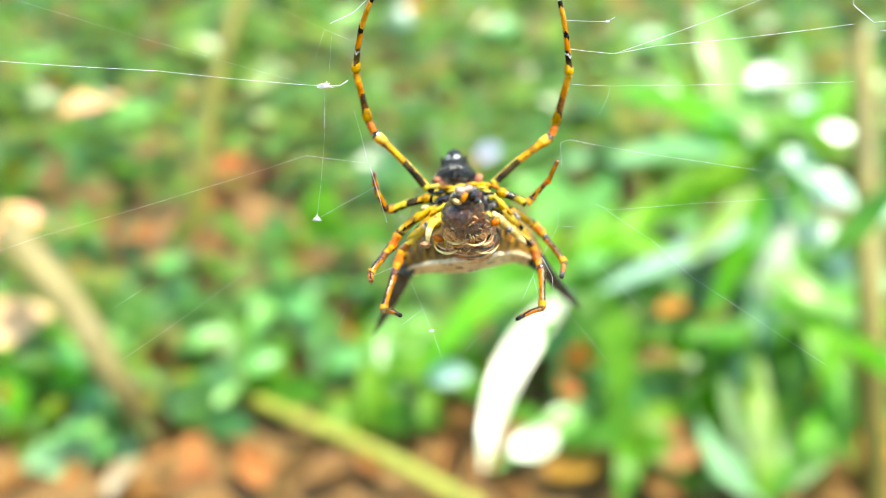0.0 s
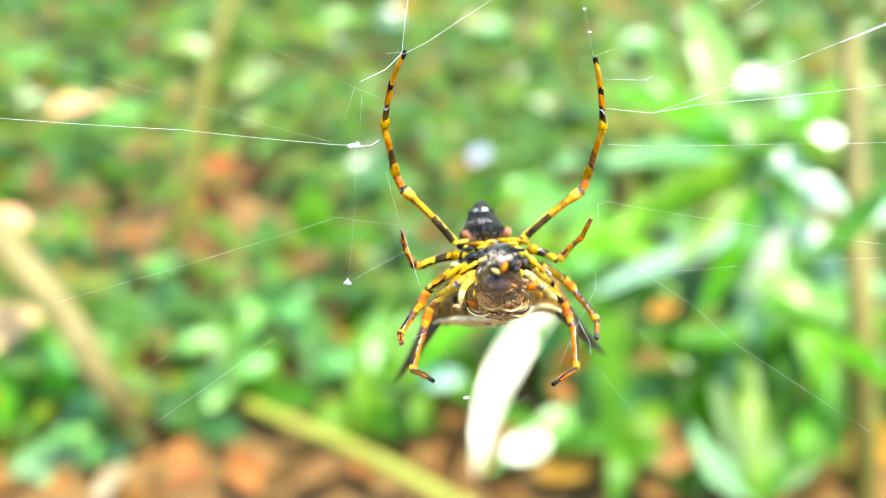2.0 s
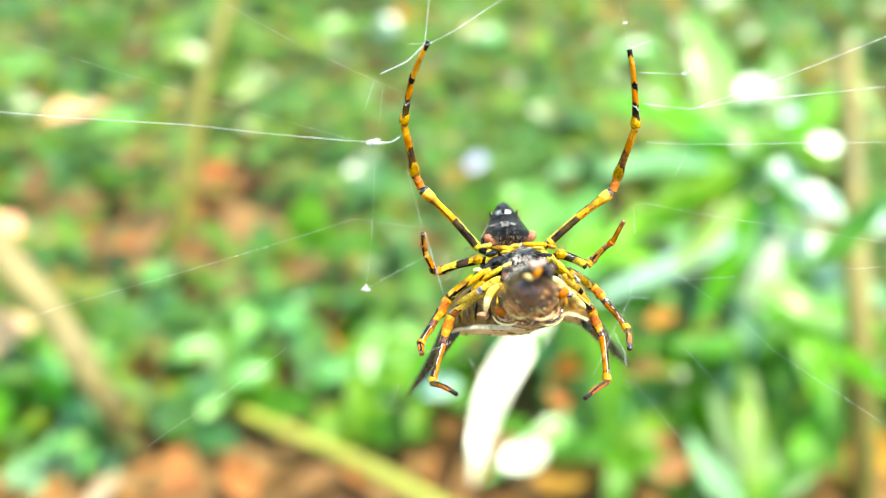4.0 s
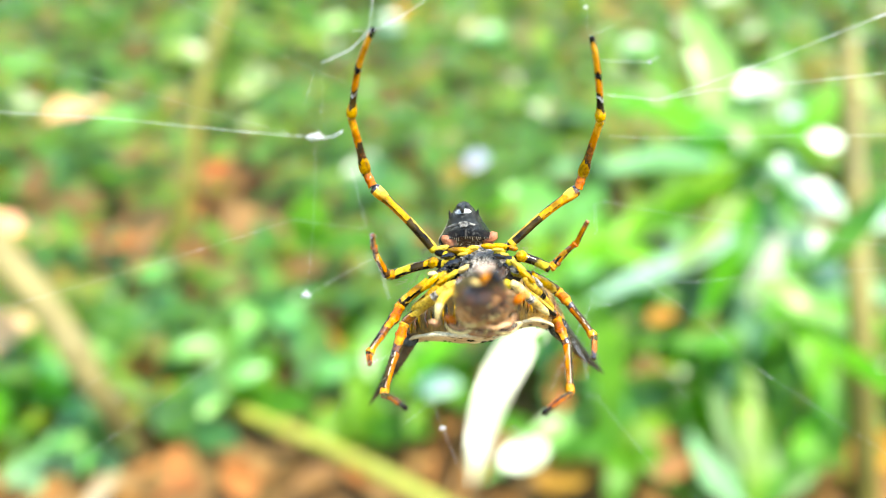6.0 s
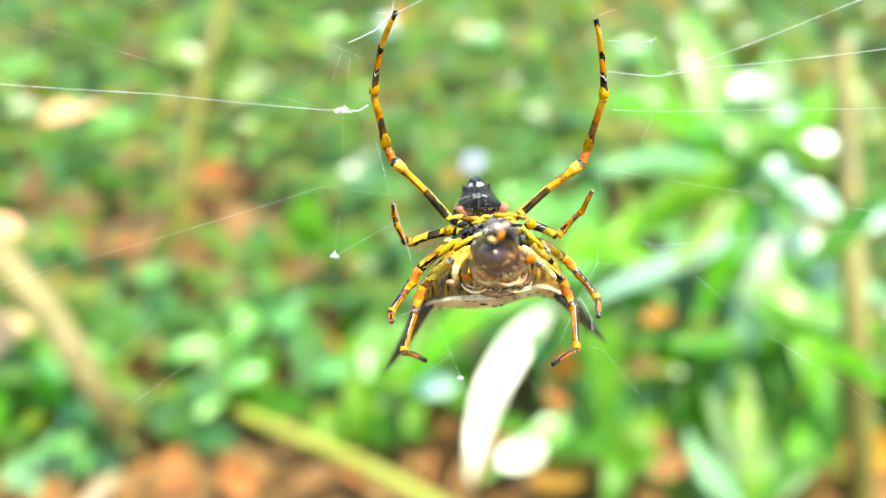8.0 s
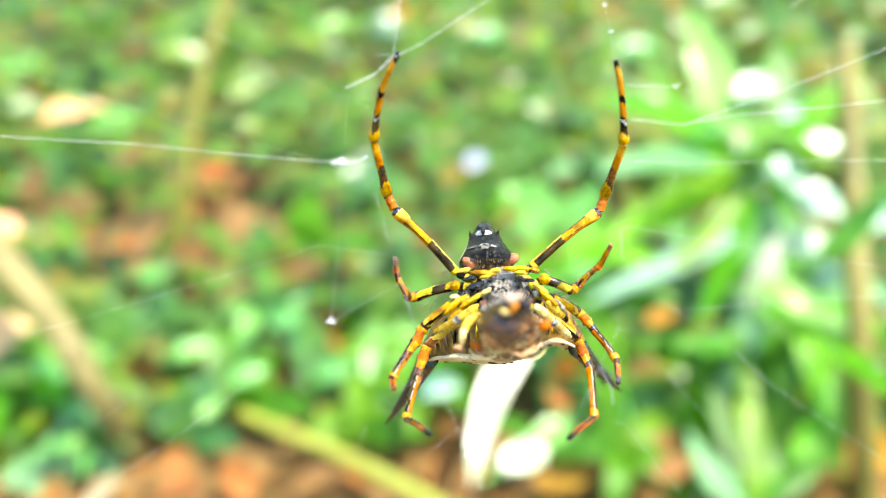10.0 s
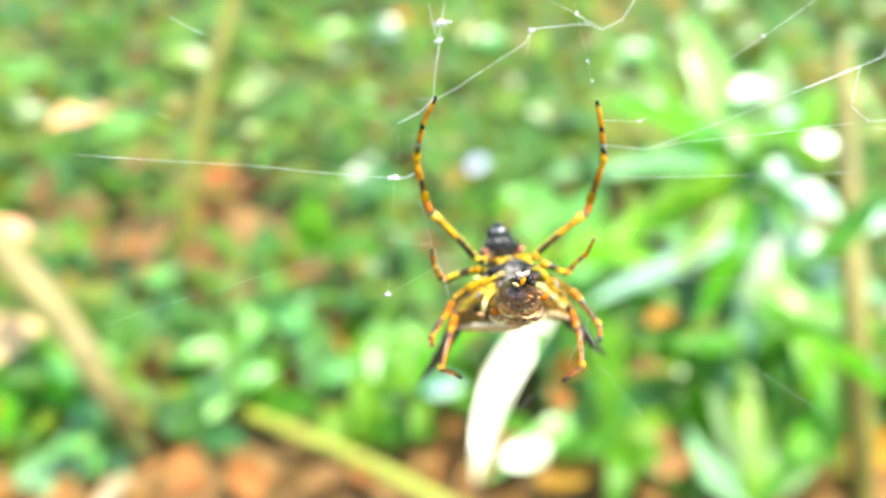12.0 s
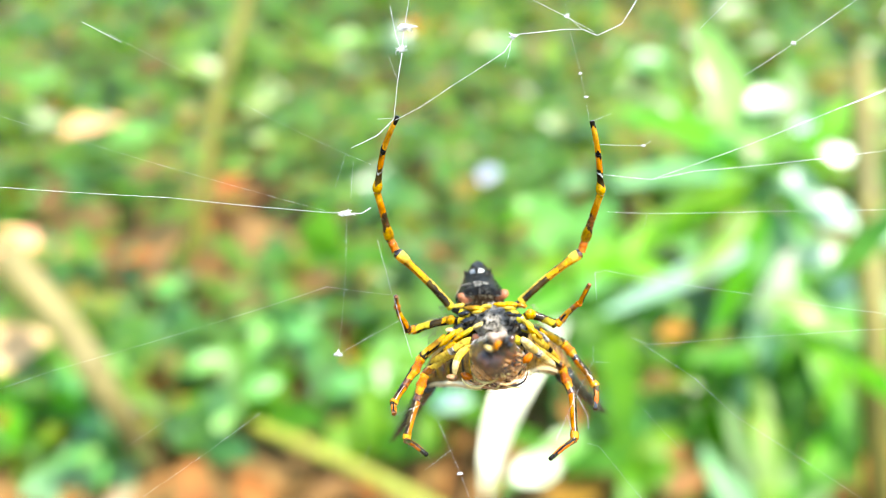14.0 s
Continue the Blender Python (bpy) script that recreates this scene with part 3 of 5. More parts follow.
strap(plant, (0.402, 0.932, 0.322), (0.424, 0.931, 0.323), (0.458, 0.937, 0.330), 0.022, LEAF_GLARE, GLINT)
strap(plant, (0.380, 0.921, 0.303), (0.277, 0.872, 0.316), (0.187, 0.813, 0.269), 0.039, LEAF_LIME)
strap(plant, (0.380, 0.932, 0.322), (0.321, 0.956, 0.368), (0.260, 1.028, 0.461), 0.047, LEAF_GREEN)
strap(plant, (0.402, 0.932, 0.322), (0.483, 0.973, 0.400), (0.557, 0.990, 0.433), 0.039, LEAF_LIME)
sprigs(plant, 26)

plant = strap_plant((0.250, 0.883, -0.000), [(0.185, 0.811, 0.139), (0.158, 0.818, 0.214)], "arching plant with long glossy strap-shaped leaves")
strap(plant, (0.158, 0.818, 0.214), (0.045, 0.803, 0.251), (-0.039, 0.717, 0.132), 0.043, LEAF_LIME, FACE)
strap(plant, (0.133, 0.790, 0.199), (0.047, 0.720, 0.169), (0.030, 0.601, 0.094), 0.034, LEAF_GLARE, (0.14, -0.54, 0.83))
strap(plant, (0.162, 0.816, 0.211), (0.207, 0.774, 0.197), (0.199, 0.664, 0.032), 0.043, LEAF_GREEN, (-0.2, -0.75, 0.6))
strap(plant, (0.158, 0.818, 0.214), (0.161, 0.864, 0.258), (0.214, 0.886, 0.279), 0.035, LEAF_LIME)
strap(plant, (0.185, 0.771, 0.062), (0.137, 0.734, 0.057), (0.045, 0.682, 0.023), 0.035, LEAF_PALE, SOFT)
strap(plant, (0.124, 0.709, 0.052), (0.091, 0.697, 0.049), (0.062, 0.686, 0.047), 0.036, LEAF_GLARE, GLINT)
strap(plant, (0.211, 0.793, 0.062), (0.286, 0.798, 0.113), (0.319, 0.747, 0.082), 0.047, LEAF_GREEN)
sprigs(plant, 22)

plant = strap_plant((0.469, 0.799, 0.000), [(0.445, 0.781, 0.081), (0.431, 0.800, 0.180)], "bright green plant with drooping strap-shaped leaves")
strap(plant, (0.431, 0.800, 0.180), (0.441, 0.733, 0.161), (0.458, 0.650, 0.047), 0.047, LEAF_GREEN)
strap(plant, (0.431, 0.800, 0.180), (0.495, 0.833, 0.210), (0.565, 0.814, 0.204), 0.05, LEAF_MINT_SHEEN, GLINT)
strap(plant, (0.422, 0.776, 0.243), (0.401, 0.682, 0.363), (0.434, 0.682, 0.406), 0.035, LEAF_PALE, FACE)
strap(plant, (0.422, 0.758, 0.208), (0.396, 0.602, 0.257), (0.427, 0.571, 0.241), 0.03, LEAF_LIME, FACE)
strap(plant, (0.435, 0.782, 0.125), (0.363, 0.730, 0.113), (0.428, 0.655, 0.015), 0.035, LEAF_GREEN)
strap(plant, (0.437, 0.778, 0.075), (0.335, 0.767, 0.065), (0.302, 0.658, 0.002), 0.055, LEAF_PALE, GLINT)
strap(plant, (0.435, 0.782, 0.125), (0.361, 0.793, 0.168), (0.305, 0.773, 0.131), 0.039, LEAF_GREEN)
strap(plant, (0.435, 0.788, 0.138), (0.369, 0.730, 0.155), (0.328, 0.653, 0.053), 0.039, LEAF_GREEN, (-0.2, -0.8, 0.55))
strap(plant, (0.431, 0.793, 0.168), (0.435, 0.758, 0.208), (0.438, 0.680, 0.104), 0.039, LEAF_LIME, (-0.1, -0.85, 0.5))
strap(plant, (0.440, 0.773, 0.088), (0.375, 0.695, 0.091), (0.373, 0.637, 0.024), 0.039, LEAF_GREEN, (-0.2, -0.8, 0.55))
strap(plant, (0.445, 0.778, 0.075), (0.291, 0.757, 0.100), (0.234, 0.698, 0.053), 0.039, LEAF_LIME, (-0.2, -0.75, 0.6))
strap(plant, (0.445, 0.771, 0.062), (0.435, 0.702, 0.103), (0.412, 0.640, 0.030), 0.043, LEAF_GREEN, (0.0, -0.5, 0.85))
strap(plant, (0.445, 0.771, 0.062), (0.350, 0.701, 0.059), (0.349, 0.652, 0.009), 0.039, LEAF_GREEN, (0.0, -0.5, 0.85))
strap(plant, (0.435, 0.795, 0.150), (0.353, 0.764, 0.155), (0.271, 0.770, 0.167), 0.039, LEAF_LIME, (0.0, -0.5, 0.85))
strap(plant, (0.326, 0.690, 0.263), (0.329, 0.680, 0.314), (0.338, 0.690, 0.351), 0.030, LEAF_GLARE, GLINT)
sprigs(plant, 12)

plant = strap_plant((0.355, 0.610, 0.000), [(0.325, 0.571, 0.070), (0.326, 0.592, 0.089)], "low tuft of upright lime green blades")
strap(plant, (0.322, 0.579, 0.086), (0.313, 0.649, 0.131), (0.292, 0.745, 0.184), 0.024, LEAF_GREEN, FACE)
strap(plant, (0.325, 0.579, 0.086), (0.338, 0.655, 0.142), (0.345, 0.751, 0.196), 0.03, LEAF_GREEN, FACE)
strap(plant, (0.325, 0.579, 0.086), (0.369, 0.649, 0.131), (0.408, 0.739, 0.173), 0.024, LEAF_GREEN, FACE)
strap(plant, (0.328, 0.579, 0.086), (0.406, 0.640, 0.115), (0.445, 0.710, 0.162), 0.03, LEAF_LIME, FACE)
strap(plant, (0.328, 0.579, 0.086), (0.384, 0.614, 0.108), (0.443, 0.646, 0.126), 0.025, LEAF_GREEN, FACE)
strap(plant, (0.325, 0.579, 0.086), (0.275, 0.611, 0.103), (0.271, 0.653, 0.128), 0.03, LEAF_MINT_SHEEN, GLINT)


# ---- stems and sticks ----
def stem_thing(name, points, r0, r1, mat, label, category, nodes_at=()):
    """A jointed stem: internodes with a thicker node between each two."""
    base = Vector(points[0])
    root = empty(name)
    root.location = base
    line = curve_points([Vector(p) - base for p in points], 60)
    n = len(line) - 1
    cuts = [0, *(round(k * n) for k in nodes_at), n]
    for a, b in zip(cuts, cuts[1:]):
        bm = bmesh.new()
        tube(bm, line[a : b + 1], lambda t: (r0 + (r1 - r0) * (a + (b - a) * t) / n) * (1 + 0.12 * (2 * t - 1) ** 6), 12, b - a)
        part("internode", bm, mat, root)
    for c in cuts[1:-1]:
        bm = bmesh.new()
        way = (line[c + 1] - line[c - 1]).normalized()
        r = r0 + (r1 - r0) * c / n
        tube(bm, [line[c] - way * r * 0.35, line[c], line[c] + way * r * 0.35], lambda t: r * (1.08 + 0.16 * math.sin(math.pi * t)), 12, 6)
        part("node", bm, mat, root)
    tagged(root, label, category)
    return root


stem_thing("fallen_stalk", [(-0.272, 0.807, 0.024), (-0.112, 0.702, 0.040), (0.029, 0.617, 0.028)], 0.009, 0.0105, STALK_LIME, "yellow-green fallen stalk lying across the litter", "stalk", (0.3, 0.62))
stem_thing("upright_stem", [(-0.477, 1.108, -0.020), (-0.438, 1.090, 0.090), (-0.398, 1.110, 0.250), (-0.369, 1.150, 0.372), (-0.337, 1.200, 0.472), (-0.312, 1.240, 0.556)], 0.0135, 0.011, STEM_OLIVE, "slender olive stem rising from the soil", "sapling", (0.4, 0.7))
stem_thing("sapling_stem", [(0.478, 0.596, -0.020), (0.434, 0.662, 0.242), (0.459, 0.801, 0.375), (0.473, 0.907, 0.489)], 0.014, 0.011, STEM_TAN, "olive tan upright sapling stem", "sapling", (0.3, 0.6, 0.85))
stem_thing("leaning_stem", [(-0.405, 0.766, -0.010), (-0.407, 0.717, 0.132), (-0.450, 0.741, 0.219), (-0.516, 0.766, 0.308)], 0.013, 0.020, STEM_PALE, "pale dry stem leaning over the litter", "branch", (0.5,))


# ---- dead leaves lying about, and painted leaf highlights ----
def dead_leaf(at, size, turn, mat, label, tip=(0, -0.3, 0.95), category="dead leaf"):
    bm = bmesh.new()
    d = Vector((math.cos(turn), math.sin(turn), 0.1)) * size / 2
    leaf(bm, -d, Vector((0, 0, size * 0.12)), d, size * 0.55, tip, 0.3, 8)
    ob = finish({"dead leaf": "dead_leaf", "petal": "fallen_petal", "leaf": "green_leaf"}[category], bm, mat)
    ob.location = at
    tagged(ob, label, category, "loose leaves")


dead_leaf((-0.572, 0.795, 0.150), 0.11, 0.5, DEAD_PALE, "curled bleached dead leaf", FACE)
dead_leaf((-0.563, 0.820, 0.069), 0.13, 1.2, DEAD_ORANGE, "orange dead leaf caught in the herbs")
dead_leaf((-0.837, 1.285, 0.030), 0.18, 0.4, DEAD_PALE, "large bleached dead leaf", GLINT)
dead_leaf((-0.893, 1.792, 0.120), 0.15, 0.5, DEAD_PALE, "bleached pinkish dead leaf lying flat")
dead_leaf((-1.186, 2.127, 0.150), 0.15, 1.1, LEAF_PALE, "large pale fallen leaf in the undergrowth", GLINT)
dead_leaf((-0.529, 1.677, 0.020), 0.10, 1.5, DEAD, "rusty dead leaf on the soil")
dead_leaf((-0.411, 0.962, 0.050), 0.07, 0.3, DEAD_ORANGE, "orange dead leaf on the soil")
dead_leaf((-0.294, 1.067, 0.040), 0.10, 0.5, DEAD_PALE, "tan dead leaf on the soil")
dead_leaf((-0.422, 0.870, 0.050), 0.06, 0.2, DEAD, "brown dead leaf on the soil")
dead_leaf((-0.084, 1.652, 0.030), 0.14, -0.9, DEAD_ORANGE, "rusty dead leaf on the soil")
# added in mid-air as an orange spot, with no support
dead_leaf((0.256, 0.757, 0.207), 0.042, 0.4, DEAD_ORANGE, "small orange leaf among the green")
dead_leaf((0.294, 0.884, 0.040), 0.09, 0.9, DEAD_ORANGE, "rusty dead leaf under the plants")
dead_leaf((0.266, 0.691, 0.060), 0.08, 1.4, DEAD, "tan dead leaf under the plants")
dead_leaf((0.146, 0.680, 0.030), 0.08, 0.2, DEAD_ORANGE, "rusty dead leaf under the plants")
for spot, size, turn in (((-0.048, 1.233, 0.015), 0.11, 0.6), ((-0.261, 1.279, 0.015), 0.12, 1.3), ((-0.098, 0.808, 0.015), 0.07, 0.1), ((-0.186, 0.972, 0.015), 0.08, 2.0), ((0.293, 0.784, 0.015), 0.08, 0.5), ((0.407, 0.782, 0.015), 0.07, 1.0), ((0.165, 0.865, 0.015), 0.09, 2.4), ((-0.436, 0.904, 0.015), 0.07, 1.7), ((-0.650, 1.291, 0.015), 0.14, 0.3)):
    dead_leaf(spot, size, turn, DEAD if size > 0.085 else DEAD_ORANGE, "brown dead leaf lying in a gap of the undergrowth" if size > 0.085 else "orange dead leaf lying in a gap of the undergrowth")
# leaves added above the low cover to make brown zones
for spot, size, turn in (((-0.653, 1.209, 0.130), 0.12, 0.4), ((-0.552, 1.101, 0.130), 0.11, 1.9), ((-0.490, 1.164, 0.130), 0.10, 0.9), ((-0.403, 1.062, 0.130), 0.08, 2.6), ((-0.207, 1.007, 0.130), 0.06, 0.2), ((-0.208, 1.232, 0.130), 0.09, 1.5), ((-0.294, 0.941, 0.130), 0.05, 0.7), ((-0.772, 1.335, 0.130), 0.13, 2.2)):
    dead_leaf(spot, size, turn, DEAD_DULL, "dull brown dead leaf added over the low herbs", SOFT)
# raised leaves among these are added as colour spots, nothing holds them
dead_leaf((0.238, 0.592, 0.130), 0.05, 0.5, DEAD, "rusty brown dead leaf added by the lime blades", SOFT)
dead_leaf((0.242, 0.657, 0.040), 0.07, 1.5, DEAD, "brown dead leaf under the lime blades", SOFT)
dead_leaf((0.259, 0.689, 0.079), 0.042, 0.9, DEAD, "brown dead leaf added by the lime blades")
dead_leaf((0.249, 0.770, 0.125), 0.05, 0.2, DEAD, "brown dead leaf added among the herbs")
dead_leaf((0.380, 0.677, 0.099), 0.03, 0.7, DEAD, "small brown dead leaf added by the lime blades")
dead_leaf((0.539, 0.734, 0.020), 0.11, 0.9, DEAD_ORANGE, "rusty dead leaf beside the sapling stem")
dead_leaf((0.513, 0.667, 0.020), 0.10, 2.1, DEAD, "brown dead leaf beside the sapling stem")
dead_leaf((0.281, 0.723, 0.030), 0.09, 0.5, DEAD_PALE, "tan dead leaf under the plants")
dead_leaf((0.168, 0.817, 0.090), 0.06, 0.4, DEAD_ORANGE, "rusty dead leaf added low among the herbs")
dead_leaf((0.264, 0.909, 0.100), 0.07, 1.2, DEAD_PALE, "bleached dead leaf added low among the herbs")
dead_leaf((0.357, 0.695, 0.100), 0.06, 2.0, DEAD_ORANGE, "rusty dead leaf added low among the herbs")
dead_leaf((0.390, 0.659, 0.090), 0.06, 0.7, DEAD_PALE, "bleached dead leaf added low among the herbs")
dead_leaf((0.144, 0.771, 0.080), 0.05, 1.7, DEAD, "brown dead leaf added low among the herbs")
dead_leaf((-0.401, 0.667, 0.020), 0.06, 1.3, DEAD_PALE, "pinkish dead leaf on the litter", SOFT)
dead_leaf((-0.153, 0.686, 0.020), 0.06, 0.6, DEAD, "brown dead leaf on the litter")
dead_leaf((-0.248, 0.686, 0.020), 0.07, 2.2, DEAD, "brown dead leaf on the litter")
dead_leaf((-0.193, 2.838, 0.100), 0.17, 0.3, LEAF_GLARE, "leaf painted pale as glare in the undergrowth", GLINT)
dead_leaf((-0.098, 3.096, 0.100), 0.22, 0.4, DEAD_ORANGE, "orange dead leaf in the undergrowth")
dead_leaf((0.376, 0.924, 0.371), 0.035, 0.9, DEAD_PALE, "small pinkish dead leaf caught on the plant")
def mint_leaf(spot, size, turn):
    # bright ones stand in for sun spots, with the glare in their pale colour
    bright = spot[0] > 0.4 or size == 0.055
    dead_leaf(spot, size, turn, LEAF_GLARE if bright else LEAF_PALE, "small leaf painted pale as a sun spot" if bright else "pale mint green leaf of the undergrowth", GLINT, "leaf")


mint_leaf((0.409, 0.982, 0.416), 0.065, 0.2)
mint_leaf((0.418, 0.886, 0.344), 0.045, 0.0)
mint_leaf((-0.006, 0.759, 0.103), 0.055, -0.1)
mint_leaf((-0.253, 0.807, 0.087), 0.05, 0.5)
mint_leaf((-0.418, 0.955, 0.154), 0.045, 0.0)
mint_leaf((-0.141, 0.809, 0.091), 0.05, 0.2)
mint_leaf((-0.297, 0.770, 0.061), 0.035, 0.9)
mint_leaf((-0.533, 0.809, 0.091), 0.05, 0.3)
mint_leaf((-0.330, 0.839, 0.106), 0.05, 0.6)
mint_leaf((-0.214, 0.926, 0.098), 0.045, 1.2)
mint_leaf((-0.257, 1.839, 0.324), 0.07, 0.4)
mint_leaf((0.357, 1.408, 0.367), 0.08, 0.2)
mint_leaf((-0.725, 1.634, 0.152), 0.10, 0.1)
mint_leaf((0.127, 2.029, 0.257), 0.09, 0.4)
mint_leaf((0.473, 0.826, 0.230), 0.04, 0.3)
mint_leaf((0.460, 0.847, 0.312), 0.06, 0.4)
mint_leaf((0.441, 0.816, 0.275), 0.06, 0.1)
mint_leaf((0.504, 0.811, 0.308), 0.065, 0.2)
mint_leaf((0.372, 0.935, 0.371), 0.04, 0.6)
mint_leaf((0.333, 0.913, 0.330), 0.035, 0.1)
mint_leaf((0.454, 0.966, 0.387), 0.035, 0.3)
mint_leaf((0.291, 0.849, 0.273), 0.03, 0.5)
# two small pieces added where leaf highlights shine, brightness in their colour
dead_leaf((0.056, 1.218, 0.222), 0.055, 0.9, HIGHLIGHT, "pale violet leaf highlight put in as a small piece", GLINT, "petal")
dead_leaf((0.197, 1.165, 0.229), 0.045, 0.1, LEAF_MINT_SHEEN, "pale mint green leaf of the undergrowth", SOFT, "leaf")


# ---- spider and web: built in millimetres, in the spider's own space ----
MM = 0.001


def mm(p):
    return Vector(p) * MM


def bristles(bm, pts, radius, count, rnd, length, index):
    for _ in range(count):
        k = rnd.randrange(len(pts) - 1)
        p, way = pts[k].lerp(pts[k + 1], rnd.random()), (pts[k + 1] - pts[k]).normalized()
        out = Vector((rnd.gauss(0, 1), rnd.gauss(0, 1), rnd.gauss(0, 1)))
        out = (out - way * out.dot(way)).normalized()
        s, tip = way.cross(out), p + out * (radius + length) + way * length * 0.7
        p = p + out * radius * 0.8
        w = 0.011 * MM
        v = [bm.verts.new(p + s * w), bm.verts.new(p - s * w), bm.verts.new(p + way * w * 1.7), bm.verts.new(tip)]
        for a, b in ((0, 1), (1, 2), (2, 0)):
            bm.faces.new((v[a], v[b], v[3])).material_index = index


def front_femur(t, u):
    """Dark inner half with a glint painted straw along its upper edge, yellow outer half between dark lines, swollen
    straw end.
    """
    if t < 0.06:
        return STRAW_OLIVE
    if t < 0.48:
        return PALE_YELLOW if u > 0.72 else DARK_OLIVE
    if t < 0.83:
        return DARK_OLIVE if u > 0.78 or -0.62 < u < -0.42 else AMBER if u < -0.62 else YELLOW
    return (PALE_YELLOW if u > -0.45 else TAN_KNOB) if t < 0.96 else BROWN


def rear_shin(t, u):
    """Dark outer side, a pale line painted as sheen, amber inner side, golden end."""
    if t > 0.86:
        return TAN_KNOB
    return DARK_OLIVE if u > 0.3 else SHEEN_AND_FLAP if u > 0.08 else DARK_OLIVE if u > -0.12 else AMBER if t > 0.1 else ORANGE


LAYS = {"front": ([STRAW_OLIVE, PALE_YELLOW, DARK_OLIVE, AMBER, YELLOW, TAN_KNOB, BROWN], front_femur), "rear": ([TAN_KNOB, DARK_OLIVE, SHEEN_AND_FLAP, AMBER, ORANGE], rear_shin)}


def segment(name, parent, points, r0, r1, bands, swell=0.12, hairs=10, seed=1, streak=False, knob=(0.5, 0), lay=None):
    """A leg segment: bands are (end of band along it, material)."""
    bm, mats = bmesh.new(), []
    for m in [m for _, m in bands] + (LAYS[lay][0] if lay else []):
        if m not in mats:
            mats.append(m)
    mats = [*mats, BLACK, HAIR]

    rnd = random.Random(seed)
    turn, wave = rnd.random(), rnd.uniform(3, 6)

    def pick(t, k):
        # ragged bands, with a dark streak down one side
        t += 0.05 * math.sin(math.tau * (k * 2 + turn)) + 0.02 * math.sin(math.tau * k * 5)
        w = 0.15 if seed < 30 else 0.11
        if streak and min((k + turn + 0.04 * math.sin(wave * t)) % 1.0, (k + turn + 0.45) % 1.0) < w and 0.07 < t < 0.9:
            return len(mats) - 2
        return next(mats.index(m) for e, m in bands if t <= e or e >= 1)

    def radius(t):
        return (r0 + (r1 - r0) * t) * MM * (1 + swell * (2 * t - 1) ** 4 + knob[1] * math.exp(-(((t - knob[0]) / 0.11) ** 2))) * (0.55 if t in (0, 1) else 1)

    pts = tube(bm, [mm(p) for p in points], radius, 24, 60, pick, True)
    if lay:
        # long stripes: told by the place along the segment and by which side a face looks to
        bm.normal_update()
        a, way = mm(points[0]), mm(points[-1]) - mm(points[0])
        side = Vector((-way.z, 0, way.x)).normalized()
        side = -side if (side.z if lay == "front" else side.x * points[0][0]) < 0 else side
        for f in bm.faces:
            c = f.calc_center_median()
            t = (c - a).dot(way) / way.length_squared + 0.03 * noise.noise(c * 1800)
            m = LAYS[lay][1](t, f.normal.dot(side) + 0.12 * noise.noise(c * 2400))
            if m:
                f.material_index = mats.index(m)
    bristles(bm, pts, (r0 + r1) / 2 * MM, hairs, random.Random(seed), 0.26 * MM, len(mats) - 1)
    return part(name, bm, mats, parent)


def leg(spider, joints, radii, looks, hip, seed):
    """A leg: the hip joint's mesh carries femur, patella, tibia, metatarsus and tarsus."""
    bm = bmesh.new()
    a, b = mm(hip), mm(joints[0])
    tube(bm, [a, a.lerp(b, 0.5), b], lambda t: radii[0] * MM * (1.0 - 0.1 * t) * (0.6 if t in (0, 1) else 1), 12, 10, lambda t: 0 if t < 0.55 else 1)
    root = part("leg", bm, [STRAW_OLIVE, BLACK], spider, "banded yellow, orange and black leg")
    for i, (name, bands) in enumerate(zip(("femur", "patella", "tibia", "metatarsus", "tarsus"), looks)):
        if i + 1 < len(joints):
            p, q = Vector(joints[i]), Vector(joints[i + 1])
            bow = p.lerp(q, 0.5) + Vector((0, -0.04, 0.03)) * (q - p).length
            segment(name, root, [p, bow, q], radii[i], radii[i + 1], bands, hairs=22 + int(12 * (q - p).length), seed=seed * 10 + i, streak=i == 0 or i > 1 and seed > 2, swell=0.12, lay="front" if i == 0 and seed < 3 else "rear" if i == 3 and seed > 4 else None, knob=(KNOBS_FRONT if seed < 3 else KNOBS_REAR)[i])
    return root


# spider and web hang still; the hand-held camera moves about them
SPIDER_POSE = pose(0.00452, 0.04783, 0.67349, -29.35, -0.15, -0.15)
spider = empty("spider")
spider.matrix_basis = SPIDER_POSE
tagged(spider, "spiny orb-weaver spider with banded legs hanging in its web", "spider")

FRONT = ([(1, YELLOW)], [(0.08, DARK_OLIVE), (0.8, ORANGE), (0.9, TAN_KNOB), (1, BLACK)], [(0.22, YELLOW), (0.5, BROWN), (0.75, AMBER), (0.92, TAN_KNOB), (1, YELLOW)], [(0.22, YELLOW), (0.44, DARK_OLIVE), (0.48, FACE_GREY), (0.56, DARK_OLIVE), (0.9, AMBER), (1, BLACK)], [(0.06, BLACK), (0.78, TAN_KNOB), (1, BLACK)])
SECOND = ([(0.2, YELLOW), (0.52, DARK_OLIVE), (0.9, STRAW_OLIVE), (1, DARK_OLIVE)], [(0.6, AMBER), (1, YELLOW)], [(0.3, BROWN), (0.75, AMBER), (1, YELLOW)], [(0.35, TAN_KNOB), (0.6, BROWN), (1, ORANGE)], [(0.75, AMBER), (1, BROWN)])
REAR = ([(0.75, YELLOW), (0.88, PALE_YELLOW), (1, DARK_OLIVE)], [(0.45, TAN_KNOB), (1, ORANGE)], [(0.2, ORANGE), (0.6, TAN_KNOB), (1, BROWN)], [(1, AMBER)], [(0.3, DARK_OLIVE), (0.8, ORANGE), (1, BROWN)])
